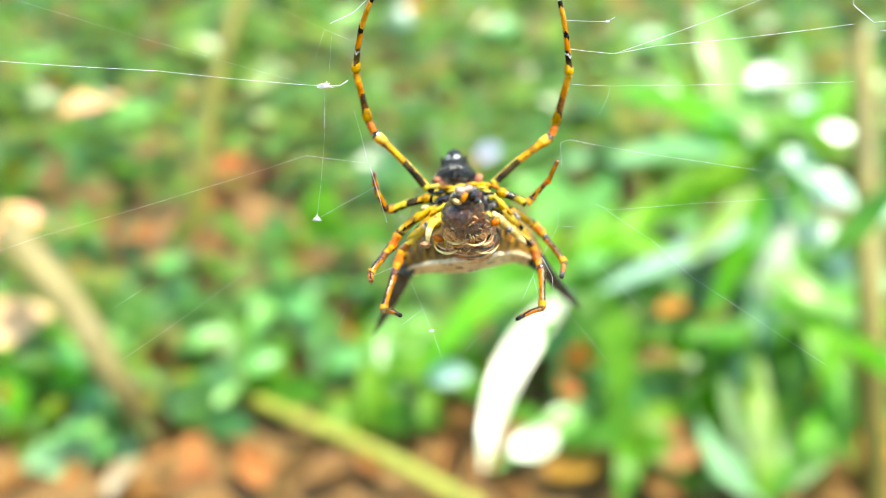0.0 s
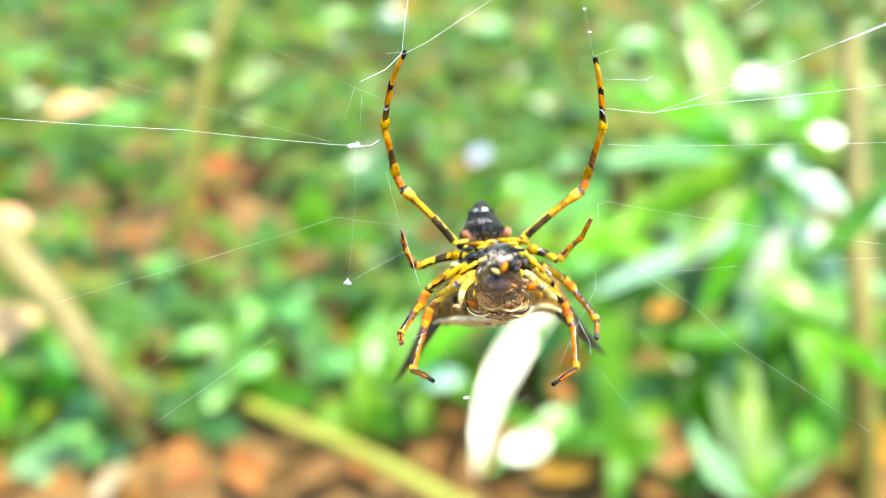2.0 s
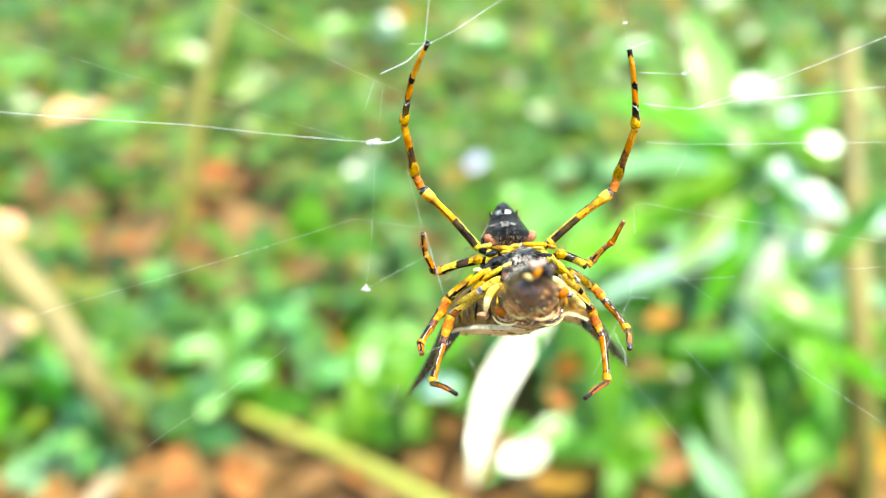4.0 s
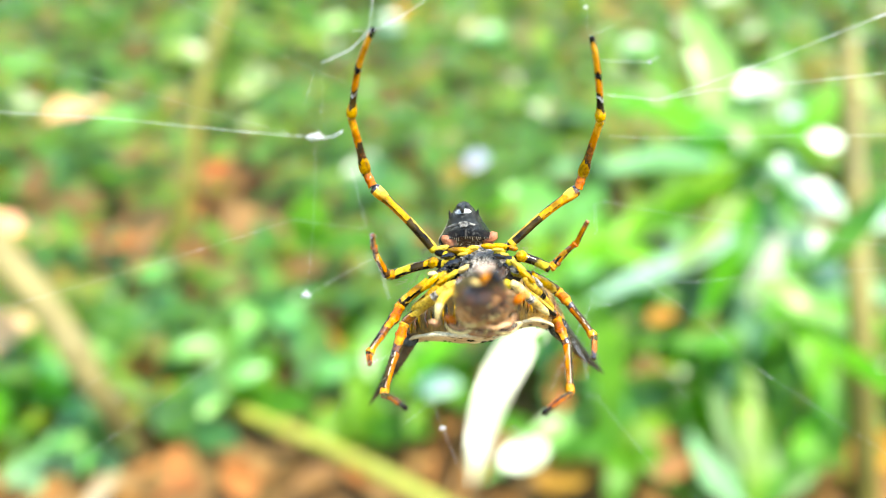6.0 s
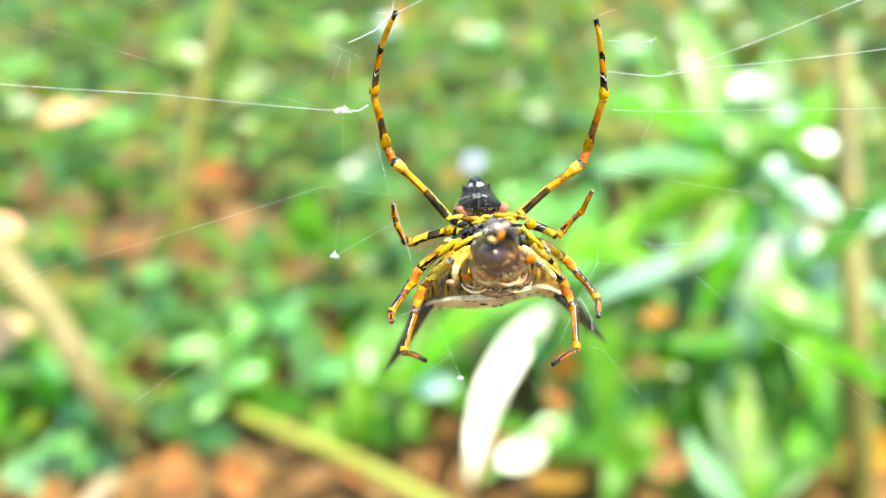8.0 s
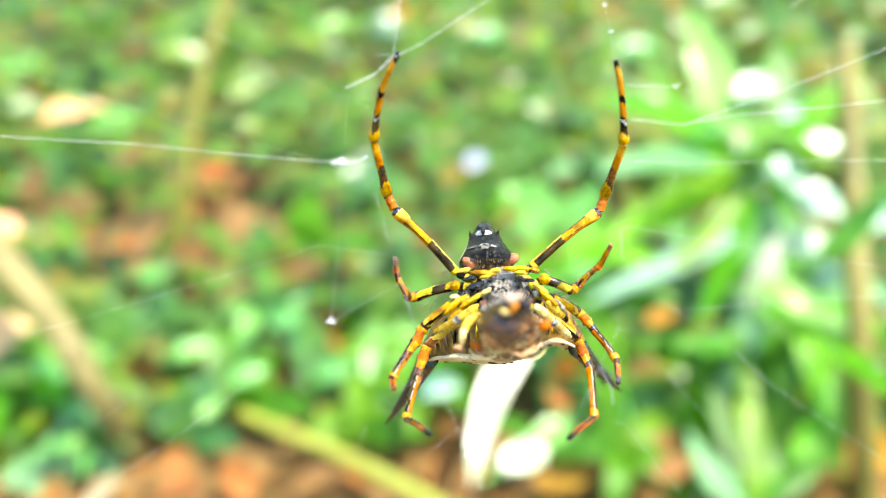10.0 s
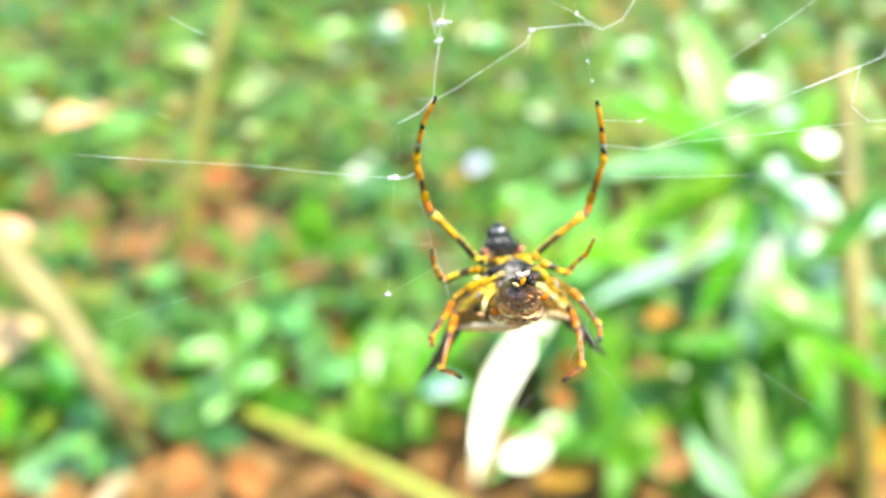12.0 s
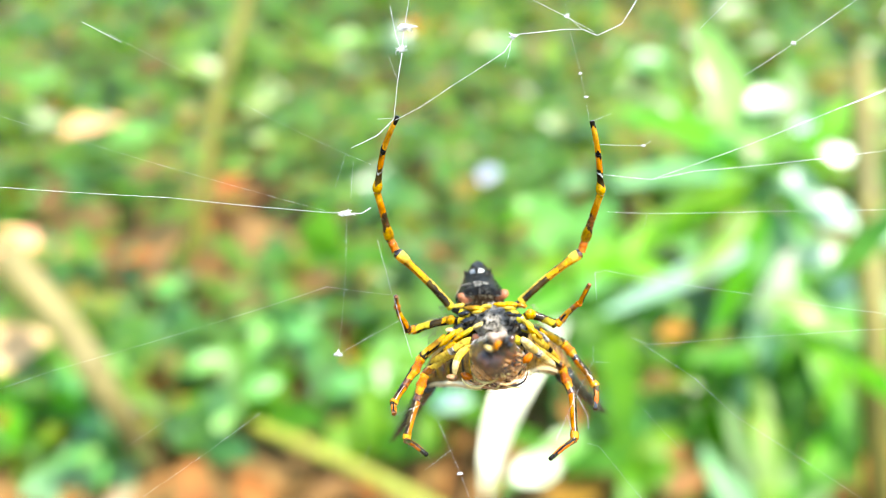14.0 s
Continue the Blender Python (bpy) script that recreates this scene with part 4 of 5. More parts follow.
REAR4 = ([(0.3, YELLOW), (0.8, PALE_YELLOW), (1, BROWN)], [(0.5, TAN_KNOB), (1, ORANGE)], [(0.25, ORANGE), (0.6, TAN_KNOB), (1, BROWN)], [(1, AMBER)], [(0.35, BROWN), (0.8, ORANGE), (1, BLACK)])
# where the segments swell: femur, patella, tibia, metatarsus, tarsus
KNOBS_FRONT = ((0.9, 0.36), (0.5, 0.12), (0.11, 0.35), (0.11, 0.5), (0.5, 0.05))
KNOBS_REAR = ((0.92, 0.1), (0.3, 0.25), (0.12, 0.2), (0.92, 0.35), (0.6, 0.1))
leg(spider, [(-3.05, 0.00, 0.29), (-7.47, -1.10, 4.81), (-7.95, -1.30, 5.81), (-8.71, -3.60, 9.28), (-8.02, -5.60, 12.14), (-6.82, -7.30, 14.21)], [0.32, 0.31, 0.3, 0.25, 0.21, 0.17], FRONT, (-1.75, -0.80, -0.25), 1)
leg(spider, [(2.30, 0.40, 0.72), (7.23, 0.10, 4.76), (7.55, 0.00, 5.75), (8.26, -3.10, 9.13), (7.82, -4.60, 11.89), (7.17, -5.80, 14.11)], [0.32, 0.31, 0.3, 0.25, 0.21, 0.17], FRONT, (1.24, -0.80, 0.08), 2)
leg(spider, [(-3.18, -0.80, -0.58), (-6.04, 0.00, -1.41), (-6.52, -0.40, -1.45), (-7.16, -1.40, -0.17), (-7.30, -2.20, 0.58), (-7.32, -3.00, 1.36)], [0.34, 0.31, 0.27, 0.22, 0.19, 0.15], SECOND, (-1.92, -1.20, -0.74), 3)
leg(spider, [(3.06, -1.00, -0.12), (5.08, -0.80, -0.94), (5.52, -0.90, -0.57), (5.92, -1.20, -0.04), (6.75, -2.20, 0.80), (7.33, -3.30, 2.26)], [0.34, 0.31, 0.27, 0.22, 0.19, 0.15], SECOND, (2.00, -1.40, -0.65), 4)
leg(spider, [(-3.46, -1.60, -1.90), (-5.42, -1.00, -3.43), (-5.90, -1.20, -4.39), (-6.78, -2.60, -5.63), (-7.45, -3.60, -6.66), (-7.30, -4.60, -7.30)], [0.36, 0.32, 0.34, 0.27, 0.24, 0.17], REAR, (-2.17, -1.60, -1.34), 5)
leg(spider, [(-2.19, -2.60, -2.51), (-5.20, -0.20, -4.79), (-5.48, -0.40, -5.60), (-5.87, -0.90, -6.94), (-6.61, -2.00, -9.71), (-4.84, -6.40, -9.83)], [0.34, 0.31, 0.36, 0.3, 0.23, 0.15], REAR4, (-1.08, -2.40, -1.92), 6)
leg(spider, [(3.72, -0.60, -1.47), (5.78, 1.30, -2.53), (6.44, 1.20, -3.20), (6.91, 0.80, -3.89), (8.21, -0.60, -5.85), (7.50, -4.20, -6.94)], [0.36, 0.32, 0.34, 0.27, 0.24, 0.17], REAR, (2.40, -1.40, -1.13), 7)
leg(spider, [(2.74, -2.00, -2.40), (5.61, 0.30, -4.40), (5.93, 0.20, -5.39), (6.36, -0.40, -6.48), (6.13, -3.00, -9.44), (3.85, -6.60, -10.06)], [0.34, 0.31, 0.36, 0.3, 0.23, 0.15], REAR4, (1.64, -2.20, -1.92), 8)


def along(profile, t):
    """A value read off a profile of (way, value) pairs."""
    for (a, ra), (b, rb) in zip(profile, profile[1:]):
        if t <= b:
            return ra + (rb - ra) * (t - a) / (b - a)
    return profile[-1][1]


def plate(name, at, radii, mat, parent, label="", turn=0.0, rough=0.4, level=3):
    """A rounded lump of cuticle at a place, its radii in millimetres."""
    bm = bmesh.new()
    blob(bm, mm(at), [r * MM for r in radii], Matrix.Rotation(turn, 3, "Y"), rough, 1500, 0, level)
    return part(name, bm, mat, parent, label)


def strip(name, points, radius, mats, parent, label="", bands=None, sides=12, steps=24):
    """A tapering ridge or hook of cuticle through points."""
    bm = bmesh.new()
    tube(bm, [mm(p) for p in points], lambda t: along(radius, t) * MM, sides, steps, bands)
    return part(name, bm, mats, parent, label)


def head():
    """The black head end: a flared neck, two side horns, a pale band and a dark knob on top, rusty cheeks."""
    bm = bmesh.new()
    low, high = mm((-0.75, 2.40, 0.71)), mm((-1.00, 3.80, 4.16))
    prof = [(0, 2.0), (0.12, 2.15), (0.3, 1.75), (0.5, 1.36), (0.66, 1.12), (0.74, 0.95), (0.84, 0.72), (0.93, 0.5), (1, 0.12)]
    pts = tube(bm, [low, low.lerp(high, 0.5), high], lambda t: along(prof, t) * MM, 28, 36)
    for v in bm.verts:
        v.co += Vector((1, 0.7, 1)) * (0.1 * MM * noise.noise(v.co * 900) + 0.05 * MM * noise.noise(v.co * 2800))
    bristles(bm, pts[2:24], 1.25 * MM, 240, random.Random(4), 0.28 * MM, 1)
    skull = part("head", bm, [SKULL, HAIR], spider, "shiny black head with fine grey hairs")
    # fine grey ridges that run down the neck
    rnd = random.Random(14)
    bm = bmesh.new()
    for k in range(34):
        a = math.pi * (0.08 + 0.84 * k / 33)
        w0, w1 = rnd.uniform(0.1, 0.2), rnd.uniform(0.36, 0.5)
        line = []
        for i in range(5):
            t = w0 + (w1 - w0) * i / 4
            r = (along(prof, t) + 0.03) * MM
            line.append(low.lerp(high, t) + Vector((-r * math.cos(a), -r * math.sin(a), 0.05 * MM * math.sin(3 * a))))
        tube(bm, line, lambda t: 0.024 * MM * (1 - 0.5 * t), 5, 8)
    part("neck_ridges", bm, HAIR, skull, "fine grey ridges down the neck")
    strip("pale_band", [(-1.77, 2.90, 3.17), (-1.49, 2.30, 2.92), (-0.98, 1.95, 2.77), (-0.45, 2.30, 2.96), (-0.16, 2.90, 3.22)], [(0, 0.08), (0.5, 0.17), (1, 0.08)], WHITE, skull, "white band across the black head", None, 8)
    plate("face_plate", (-1.01, 2.35, 3.22), (0.62, 0.3, 0.34), FACE_GREY, skull, "pale grey shield on the front of the head", 0, 0.2)
    plate("brow", (-1.08, 1.75, 3.49), (0.17, 0.22, 0.36), BEAD, skull, "shiny black knob on top of the head", 0, 0.2)
    strip("pale_ridge", [(-2.40, 2.20, 2.05), (-1.69, 1.20, 2.26), (-0.94, 0.80, 2.37), (-0.16, 1.20, 2.22), (0.63, 2.20, 1.96)], [(0, 0.03), (0.5, 0.12), (1, 0.03)], CHARCOAL, skull, "grey ridge across the neck", None, 8)
    # the soft gloss down the neck is modelled as a grey plate
    plate("neck_gloss", (-0.98, 0.85, 2.16), (0.26, 0.1, 0.3), CHARCOAL, skull, "gloss on the neck put in as a grey plate", 0, 0.8)
    for base, tip in (((-1.86, 2.90, 2.82), (-2.08, 2.80, 3.43)), ((-0.03, 2.90, 2.82), (0.14, 2.80, 3.56))):
        strip("horn", [base, tuple(0.5 * (a + b) for a, b in zip(base, tip)), tip], [(0, 0.26), (0.6, 0.13), (1, 0.02)], BLACK, skull)
    for at, k in (((-2.07, 1.30, 1.07), 1), ((0.98, 1.70, 1.30), -1)):
        plate("cheek", at, (0.62, 0.3, 0.42), CHEEK, skull, "rusty orange cheek patch", 0.5 * k, 0.2)
    for at in ((-1.34, 2.90, 3.78), (-0.72, 2.90, 3.78)):
        plate("eye", at, (0.17, 0.17, 0.17), BEAD, skull, "", 0, 0, 2)


def sternum():
    """The mottled grey breast plate with its yellow collar, black joints and straw-coloured hips."""
    bm = bmesh.new()
    blob(bm, mm((0.46, 0.70, -0.82)), [1.75 * MM, 1.2 * MM, 1.55 * MM], None, 0.25, 1500, 0, 4)
    bristles(bm, [mm((0.41, -0.20, -2.11)), mm((0.41, -0.20, -0.99)), mm((0.42, -0.20, 0.04))], 1.0 * MM, 90, random.Random(6), 0.35 * MM, 1)
    body = part("sternum", bm, [CHARCOAL, HAIR], spider, "grey and black mottled breast plate")
    bm = bmesh.new()
    blob(bm, mm((0.1, 2.0, -1.6)), [3.0 * MM, 1.3 * MM, 2.2 * MM], None, 0.2, 900, 0, 4)
    part("carapace", bm, BLACK, body, "dark shell of the body between the legs")
    bm = bmesh.new()
    for a, b, n in (((-3.47, 0.60, 0.38), (-5.39, 1.40, -2.37), 150), ((-3.68, 0.60, -0.67), (-5.63, 2.40, -4.14), 120), ((3.03, 0.60, 0.39), (5.48, 1.60, -2.37), 130), ((3.66, 0.60, -0.66), (6.06, 2.60, -4.13), 110)):
        bristles(bm, [mm(a), mm(a).lerp(mm(b), 0.5), mm(b)], 0.35 * MM, n, random.Random(61), 0.5 * MM, 0)
    for a, b, n in (((-3.06, -0.40, 0.45), (2.51, -0.40, 0.58), 160), ((-1.64, -1.40, -0.65), (-3.46, -2.20, -2.05), 90), ((2.40, -1.40, -0.57), (3.56, -1.80, -1.77), 90)):
        bristles(bm, [mm(a), mm(a).lerp(mm(b), 0.5), mm(b)], 0.25 * MM, n, random.Random(62), 0.22 * MM, 0)
    part("hair_fringe", bm, [HAIR], body, "fringe of pale fine hairs")
    # the yellow collar under the head
    for at, r, m, k in (((-2.56, -0.30, 0.50), (0.5, 0.22, 0.2), PALE_YELLOW, -0.2), ((-1.22, -0.80, 0.29), (0.85, 0.25, 0.26), YELLOW, 0.1), ((-0.36, -0.80, 0.49), (0.4, 0.2, 0.2), PALE_YELLOW, 0), ((0.71, -0.80, 0.62), (0.5, 0.22, 0.2), YELLOW, 0.1), ((1.55, -0.50, 0.62), (0.6, 0.22, 0.22), YELLOW, 0.1), ((2.47, 0.00, 0.51), (0.4, 0.2, 0.2), AMBER, 0.3),
                        ((-3.18, -1.50, -0.53), (0.34, 0.3, 0.36), YELLOW, 0), ((2.96, -1.50, -0.08), (0.34, 0.3, 0.38), YELLOW, 0.3),
                        ((-1.88, -1.20, -0.65), (0.62, 0.4, 0.3), BEAD, -0.3), ((-2.16, -0.90, -0.08), (0.5, 0.3, 0.2), BEAD, -0.2), ((-1.12, -1.50, -1.02), (0.5, 0.3, 0.2), CREAM_YELLOW, -0.5), ((-2.57, -1.40, -1.14), (0.5, 0.35, 0.26), BEAD, -0.4), ((-3.14, -1.40, -1.38), (0.42, 0.3, 0.24), CREAM_YELLOW, 0.2),
                        ((2.30, -1.20, -0.37), (0.5, 0.35, 0.26), BEAD, 0.4), ((1.76, -0.90, 0.00), (0.4, 0.3, 0.18), PALE_YELLOW, 0.2), ((2.51, -1.50, -1.05), (0.45, 0.3, 0.24), CHARCOAL, 0.5),
                        ((-1.52, -1.00, -0.50), (0.4, 0.3, 0.22), BEAD, -0.4), ((-1.84, -1.20, -1.24), (0.45, 0.3, 0.22), BEAD, -0.3), ((-1.08, -0.90, 0.07), (0.4, 0.25, 0.16), PALE_YELLOW, -0.2), ((1.57, -1.00, -0.11), (0.5, 0.3, 0.2), BEAD, 0.2), ((2.14, -1.10, -0.81), (0.42, 0.3, 0.24), BEAD, 0.4), ((1.36, -0.90, 0.37), (0.4, 0.22, 0.14), PALE_YELLOW, 0),
                        ((-3.38, -2.20, -1.93), (0.85, 0.3, 0.24), YELLOW, -0.75), ((-2.47, -2.40, -1.76), (0.7, 0.28, 0.2), YELLOW, -0.65), ((-1.95, -2.40, -1.44), (0.6, 0.28, 0.2), STRAW_OLIVE, -0.6), ((-1.31, -3.20, -1.89), (0.3, 0.3, 0.42), UMBER, 0),
                        ((3.26, -2.00, -1.44), (0.8, 0.3, 0.24), YELLOW, 0.75), ((2.76, -1.80, -0.81), (0.6, 0.28, 0.2), PALE_YELLOW, 0.7), ((4.05, -1.20, -1.87), (0.6, 0.28, 0.2), CHARCOAL, 0.75)):
        plate("joint_plate", at, r, m, body, "", k)
    # hips: straw-coloured, the two hindmost curved
    for pts, r, mats in ((((-1.57, -3.00, -1.90), (-3.06, -2.40, -2.83), (-4.69, -1.00, -3.84)), 0.36, (PALE_YELLOW, CHARCOAL)), (((-2.75, -2.60, -2.23), (-3.66, -1.80, -3.06), (-4.61, -0.80, -3.93)), 0.34, (YELLOW, BLACK)),
                         (((2.23, -3.00, -1.90), (3.56, -1.80, -3.05), (5.24, 0.00, -4.30)), 0.36, (CREAM_YELLOW, CHARCOAL)), (((3.12, -2.20, -1.64), (4.53, -0.60, -2.91), (5.54, 0.60, -4.01)), 0.3, (PALE_YELLOW, BLACK))):
        strip("hip_plate", pts, [(0, r * 0.6), (0.15, r), (0.85, r * 0.8), (1, r * 0.4)], list(mats), body, "straw yellow hip plate", lambda t: 1 if 0.42 < t < 0.56 else 0)
    strip("feeler", [(-1.76, -4.00, -2.41), (-2.41, -5.50, -2.80), (-2.75, -6.00, -3.44), (-2.85, -5.60, -4.29)], [(0, 0.26), (0.3, 0.3), (0.8, 0.24), (1, 0.12)], [PALE_YELLOW, CREAM_YELLOW], body, "curved pale yellow feeler", lambda t: 1 if t > 0.6 else 0)
    plate("feeler_tip", (-3.00, -5.60, -4.48), (0.4, 0.3, 0.26), TAN, body, "", 0.2)
    for at, k in (((-1.99, -8.00, -4.07), 0.5), ((2.21, -8.00, -2.85), -0.7)):
        plate("orange_plate", at, (0.42, 0.3, 0.26), ORANGE, body, "orange plate beside the hump", k, 0.3)


def abdomen():
    """The wide arched abdomen: striped belly, cream back edge with dark dots, two hairy spines and the spinneret hump."""
    front = [mm(p) for p in ((-5.69, 5.20, -6.89), (-4.77, 4.20, -6.34), (-3.12, 2.40, -5.95), (-1.27, 0.00, -5.80), (0.65, -1.50, -5.61), (2.73, 1.80, -5.20), (4.46, 4.60, -5.02), (6.07, 5.80, -5.43), (7.24, 6.00, -6.36))]
    line, rings = curve_points(front, 48), []
    n = len(line) - 1
    bm = bmesh.new()
    for i, p in enumerate(line):
        s = i / n
        f = math.sin(math.pi * (0.05 + 0.9 * s)) ** 0.8
        deep, tall = (1.2 + 5.2 * f) * MM, (0.7 + 3.6 * f) * MM
        # round from the front edge along the cream underside, up the back and down the belly
        sect = [(0, 0), (0.22, -0.035), (0.5, -0.055), (0.78, -0.05), (1, 0.02), (1.08, 0.3), (1.0, 0.62), (0.8, 0.88), (0.55, 1.0), (0.3, 0.98), (0.08, 0.82), (-0.04, 0.6), (-0.08, 0.38), (-0.07, 0.17), (-0.03, 0.06)]
        ring = []
        for a, b in sect:
            drop = -0.16 * a * deep if b < 0.1 else 0
            ring.append(bm.verts.new(p + Vector((0, a * deep, b * tall + drop))))
        rings.append(ring)
    m = len(rings[0])
    for i, (r, q) in enumerate(zip(rings, rings[1:])):
        for k in range(m):
            f = bm.faces.new((r[k], r[(k + 1) % m], q[(k + 1) % m], q[k]))
            f.material_index = 2 if k < 5 or k == m - 1 else 0
    bm.faces.new(rings[0][::-1])
    bm.faces.new(rings[-1])
    spots = [r[k].co.lerp(r[k + 1].co, 0.5) for r in rings[3:-3] for k in (0, 1, 2, 3)]
    belly_at = [[r[k].co.copy() for k in (10, 11, 12, 13)] for r in rings]
    bmesh.ops.subdivide_edges(bm, edges=bm.edges[:], cuts=1, use_grid_fill=True, smooth=0.6)
    for v in bm.verts:
        v.co += Vector((noise.noise(v.co * 900), noise.noise(v.co * 900 + Vector((9, 0, 0))), noise.noise(v.co * 900 + Vector((0, 9, 0))))) * 0.12 * MM
    bristles(bm, [p + Vector((0, -0.1, 0.1)) * MM for p in line], 0.1 * MM, 300, random.Random(40), 0.3 * MM, 1)
    belly = part("abdomen", bm, [BELLY, HAIR, CREAM], spider, "wide brown and yellow mottled abdomen")
    strip("abdomen_edge", [tuple(p / MM + Vector((0, -0.05, 0.02))) for p in front], [(0, 0.1), (0.5, 0.2), (1, 0.1)], CREAM, belly, "cream back edge of the abdomen", None, 12, 48)
    rnd = random.Random(3)
    for i in range(46):
        bm = bmesh.new()
        p = rnd.choice(spots) + Vector((rnd.uniform(-0.2, 0.2), rnd.uniform(-0.3, 0.3), 0)) * MM
        blob(bm, p, [rnd.uniform(0.1, 0.26) * MM, rnd.uniform(0.15, 0.4) * MM, 0.07 * MM], None, 0.2, 900, 0, 1)
        part("dot", bm, BLACK, belly)
    # dark wrinkles that run up the belly
    for i in range(3, len(belly_at) - 3):
        if rnd.random() < 0.75:
            bm = bmesh.new()
            pts = [p + Vector((rnd.uniform(-0.15, 0.15), -0.03, 0)) * MM for p in belly_at[i]]
            tube(bm, pts[rnd.randint(0, 1):], lambda t: (0.02 + 0.1 * math.sin(math.pi * t)) * MM, 6, 12)
            part("wrinkle", bm, (BLACK, BROWN, YELLOW)[i % 3], belly)
    for base, tip, k in (((-5.18, 4.60, -6.25), (-9.37, 14.50, -13.44), 0), ((6.54, 5.60, -5.60), (11.97, 14.40, -10.53), 1)):
        a, b = mm(base), mm(tip)
        bm = bmesh.new()
        pts = tube(bm, [a, a.lerp(b, 0.5) + Vector((0.25 * (1 if k == 0 else -1), 0, 0.1)) * MM, b], lambda t: (0.78 * (1 - t) ** 0.8 + 0.03) * MM, 16, 24)
        bristles(bm, pts[:20], 0.5 * MM, 420, random.Random(30 + k), 0.55 * MM, 1)
        part("spine", bm, [SPINE, DARK_HAIR], belly, "long black hairy spine")


def hump():
    """The spinneret hump that stands out from the belly: grey cap, dark hollow, brown folded sides."""
    bm = bmesh.new()
    prof = [(0, 2.1), (0.25, 2.1), (0.5, 1.9), (0.68, 1.55), (0.82, 1.15), (0.92, 0.8), (0.97, 0.5), (1, 0.1)]
    axis = [mm(p) for p in ((0.70, 1.50, -3.90), (0.32, -4.00, -3.33), (-0.10, -9.00, -2.14), (-0.38, -12.60, -1.33))]
    tube(bm, axis, lambda t: along(prof, t) * MM, 64, 96)

    def middle(c):
        t = max(0, min(1, (axis[0].y - c.y) / (axis[0].y - axis[3].y)))
        k = min(2, int(t * 3))
        return t, axis[k].lerp(axis[k + 1], t * 3 - k)

    for v in bm.verts:
        t, mid = middle(v.co)
        up = max(0, v.co.z - mid.z)
        # a narrow ridge above, a broad base below
        v.co.x = mid.x + (v.co.x - mid.x) * (1 - 0.28 * up / (0.6 * MM + up))
        v.co.z -= 0.38 * up
        c = v.co * 1.0
        v.co += Vector((noise.noise(c * 700) + 0.5 * noise.noise(c * 2300), 0.7 * noise.noise(c * 1500), noise.noise(c * 700 + Vector((5, 5, 0))) + 0.7 * noise.noise(c * 1900))) * 0.26 * MM
    for f in bm.faces:
        c = f.calc_center_median()
        t, mid = middle(c)
        h = c.z - mid.z + 0.35 * MM * noise.noise(c * 900)
        f.material_index = 2 if h > 0.1 * MM else 4 if h > -0.9 * MM and t > 0.55 else 3 if h < -1.1 * MM and t < 0.7 else 0
    bristles(bm, [p + Vector((0, 0, 0.5 * MM)) for p in axis], 0.5 * MM, 90, random.Random(77), 0.3 * MM, 1)
    cone = part("spinneret_hump", bm, [UMBER, HAIR, CHARCOAL, TAN, DARK_AMBER], spider, "shiny brown hump with a silvery cap that bears the spinnerets")
    # spinnerets at the tip: pale flaps, amber tongue, black beads
    for at, r, m, turn in (((-0.30, -12.75, -1.05), (0.42, 0.3, 0.3), SHEEN_AND_FLAP, 0.4), ((0.12, -12.70, -0.95), (0.4, 0.3, 0.24), SHEEN_AND_FLAP, -0.5), ((-0.62, -12.60, -1.75), (0.3, 0.28, 0.16), CREAM_YELLOW, 0.5), ((-0.12, -12.95, -1.50), (0.18, 0.25, 0.36), AMBER, 0.5),
                           ((0.42, -12.50, -1.30), (0.26, 0.24, 0.26), BEAD, 0), ((0.66, -12.10, -1.62), (0.28, 0.24, 0.26), BEAD, 0), ((0.86, -11.60, -1.25), (0.26, 0.24, 0.3), UMBER, 0.3)):
        plate("spinneret", at, r, m, cone, "", turn, 0.4, 3)
    # a smooth dark dome below the tip, the pale-rimmed dark cup beside it
    plate("dark_dome", (-0.50, -11.55, -2.62), (0.95, 0.7, 0.72), DARK_AMBER, cone, "smooth dark maroon dome", 0.1, 0.1, 4)
    plate("dark_cup", (1.38, -7.00, -3.74), (0.52, 0.4, 0.5), BEAD, cone, "glossy black cup", 0.3, 0.15)
    rnd = random.Random(17)

    def fold(at, rx, rz, start, end, thick, mat):
        c = Vector(at)
        pts = [c + Vector((rx * math.cos(a), -0.4 * math.sin(a - math.pi), rz * math.sin(a))) for a in (start + (end - start) * k / 10 for k in range(11))]
        strip("fold", pts, [(0, thick * 0.3), (0.5, thick), (1, thick * 0.3)], mat, cone, "", None, 8, 30)

    for at, rx, rz, mat in (((1.38, -7.00, -3.74), 0.7, 0.75, TAN), ((1.40, -6.40, -3.85), 0.95, 1.0, UMBER), ((1.46, -5.80, -3.97), 1.2, 1.15, CREAM_YELLOW), ((-1.38, -6.00, -4.26), 0.75, 0.55, TAN), ((-1.35, -5.40, -4.38), 1.0, 0.75, CREAM_YELLOW), ((0.18, -6.00, -4.33), 1.3, 0.6, UMBER), ((0.25, -5.00, -4.56), 1.7, 0.7, TAN), ((0.32, -4.00, -4.56), 2.2, 0.85, BROWN), ((-0.67, -8.00, -3.67), 1.0, 0.8, CREAM_YELLOW), ((0.64, -8.00, -3.89), 0.9, 0.7, TAN)):
        fold(at, rx, rz, math.pi * rnd.uniform(1.0, 1.12), math.pi * rnd.uniform(1.85, 2.0), rnd.uniform(0.08, 0.13), mat)
    # crumpled skin: short bent ridges over the lower front
    for i in range(150):
        x, z = rnd.uniform(-1.5, 2.0), rnd.uniform(-5.0, -2.2)
        if z > -3.2 and x < 0.5:
            continue
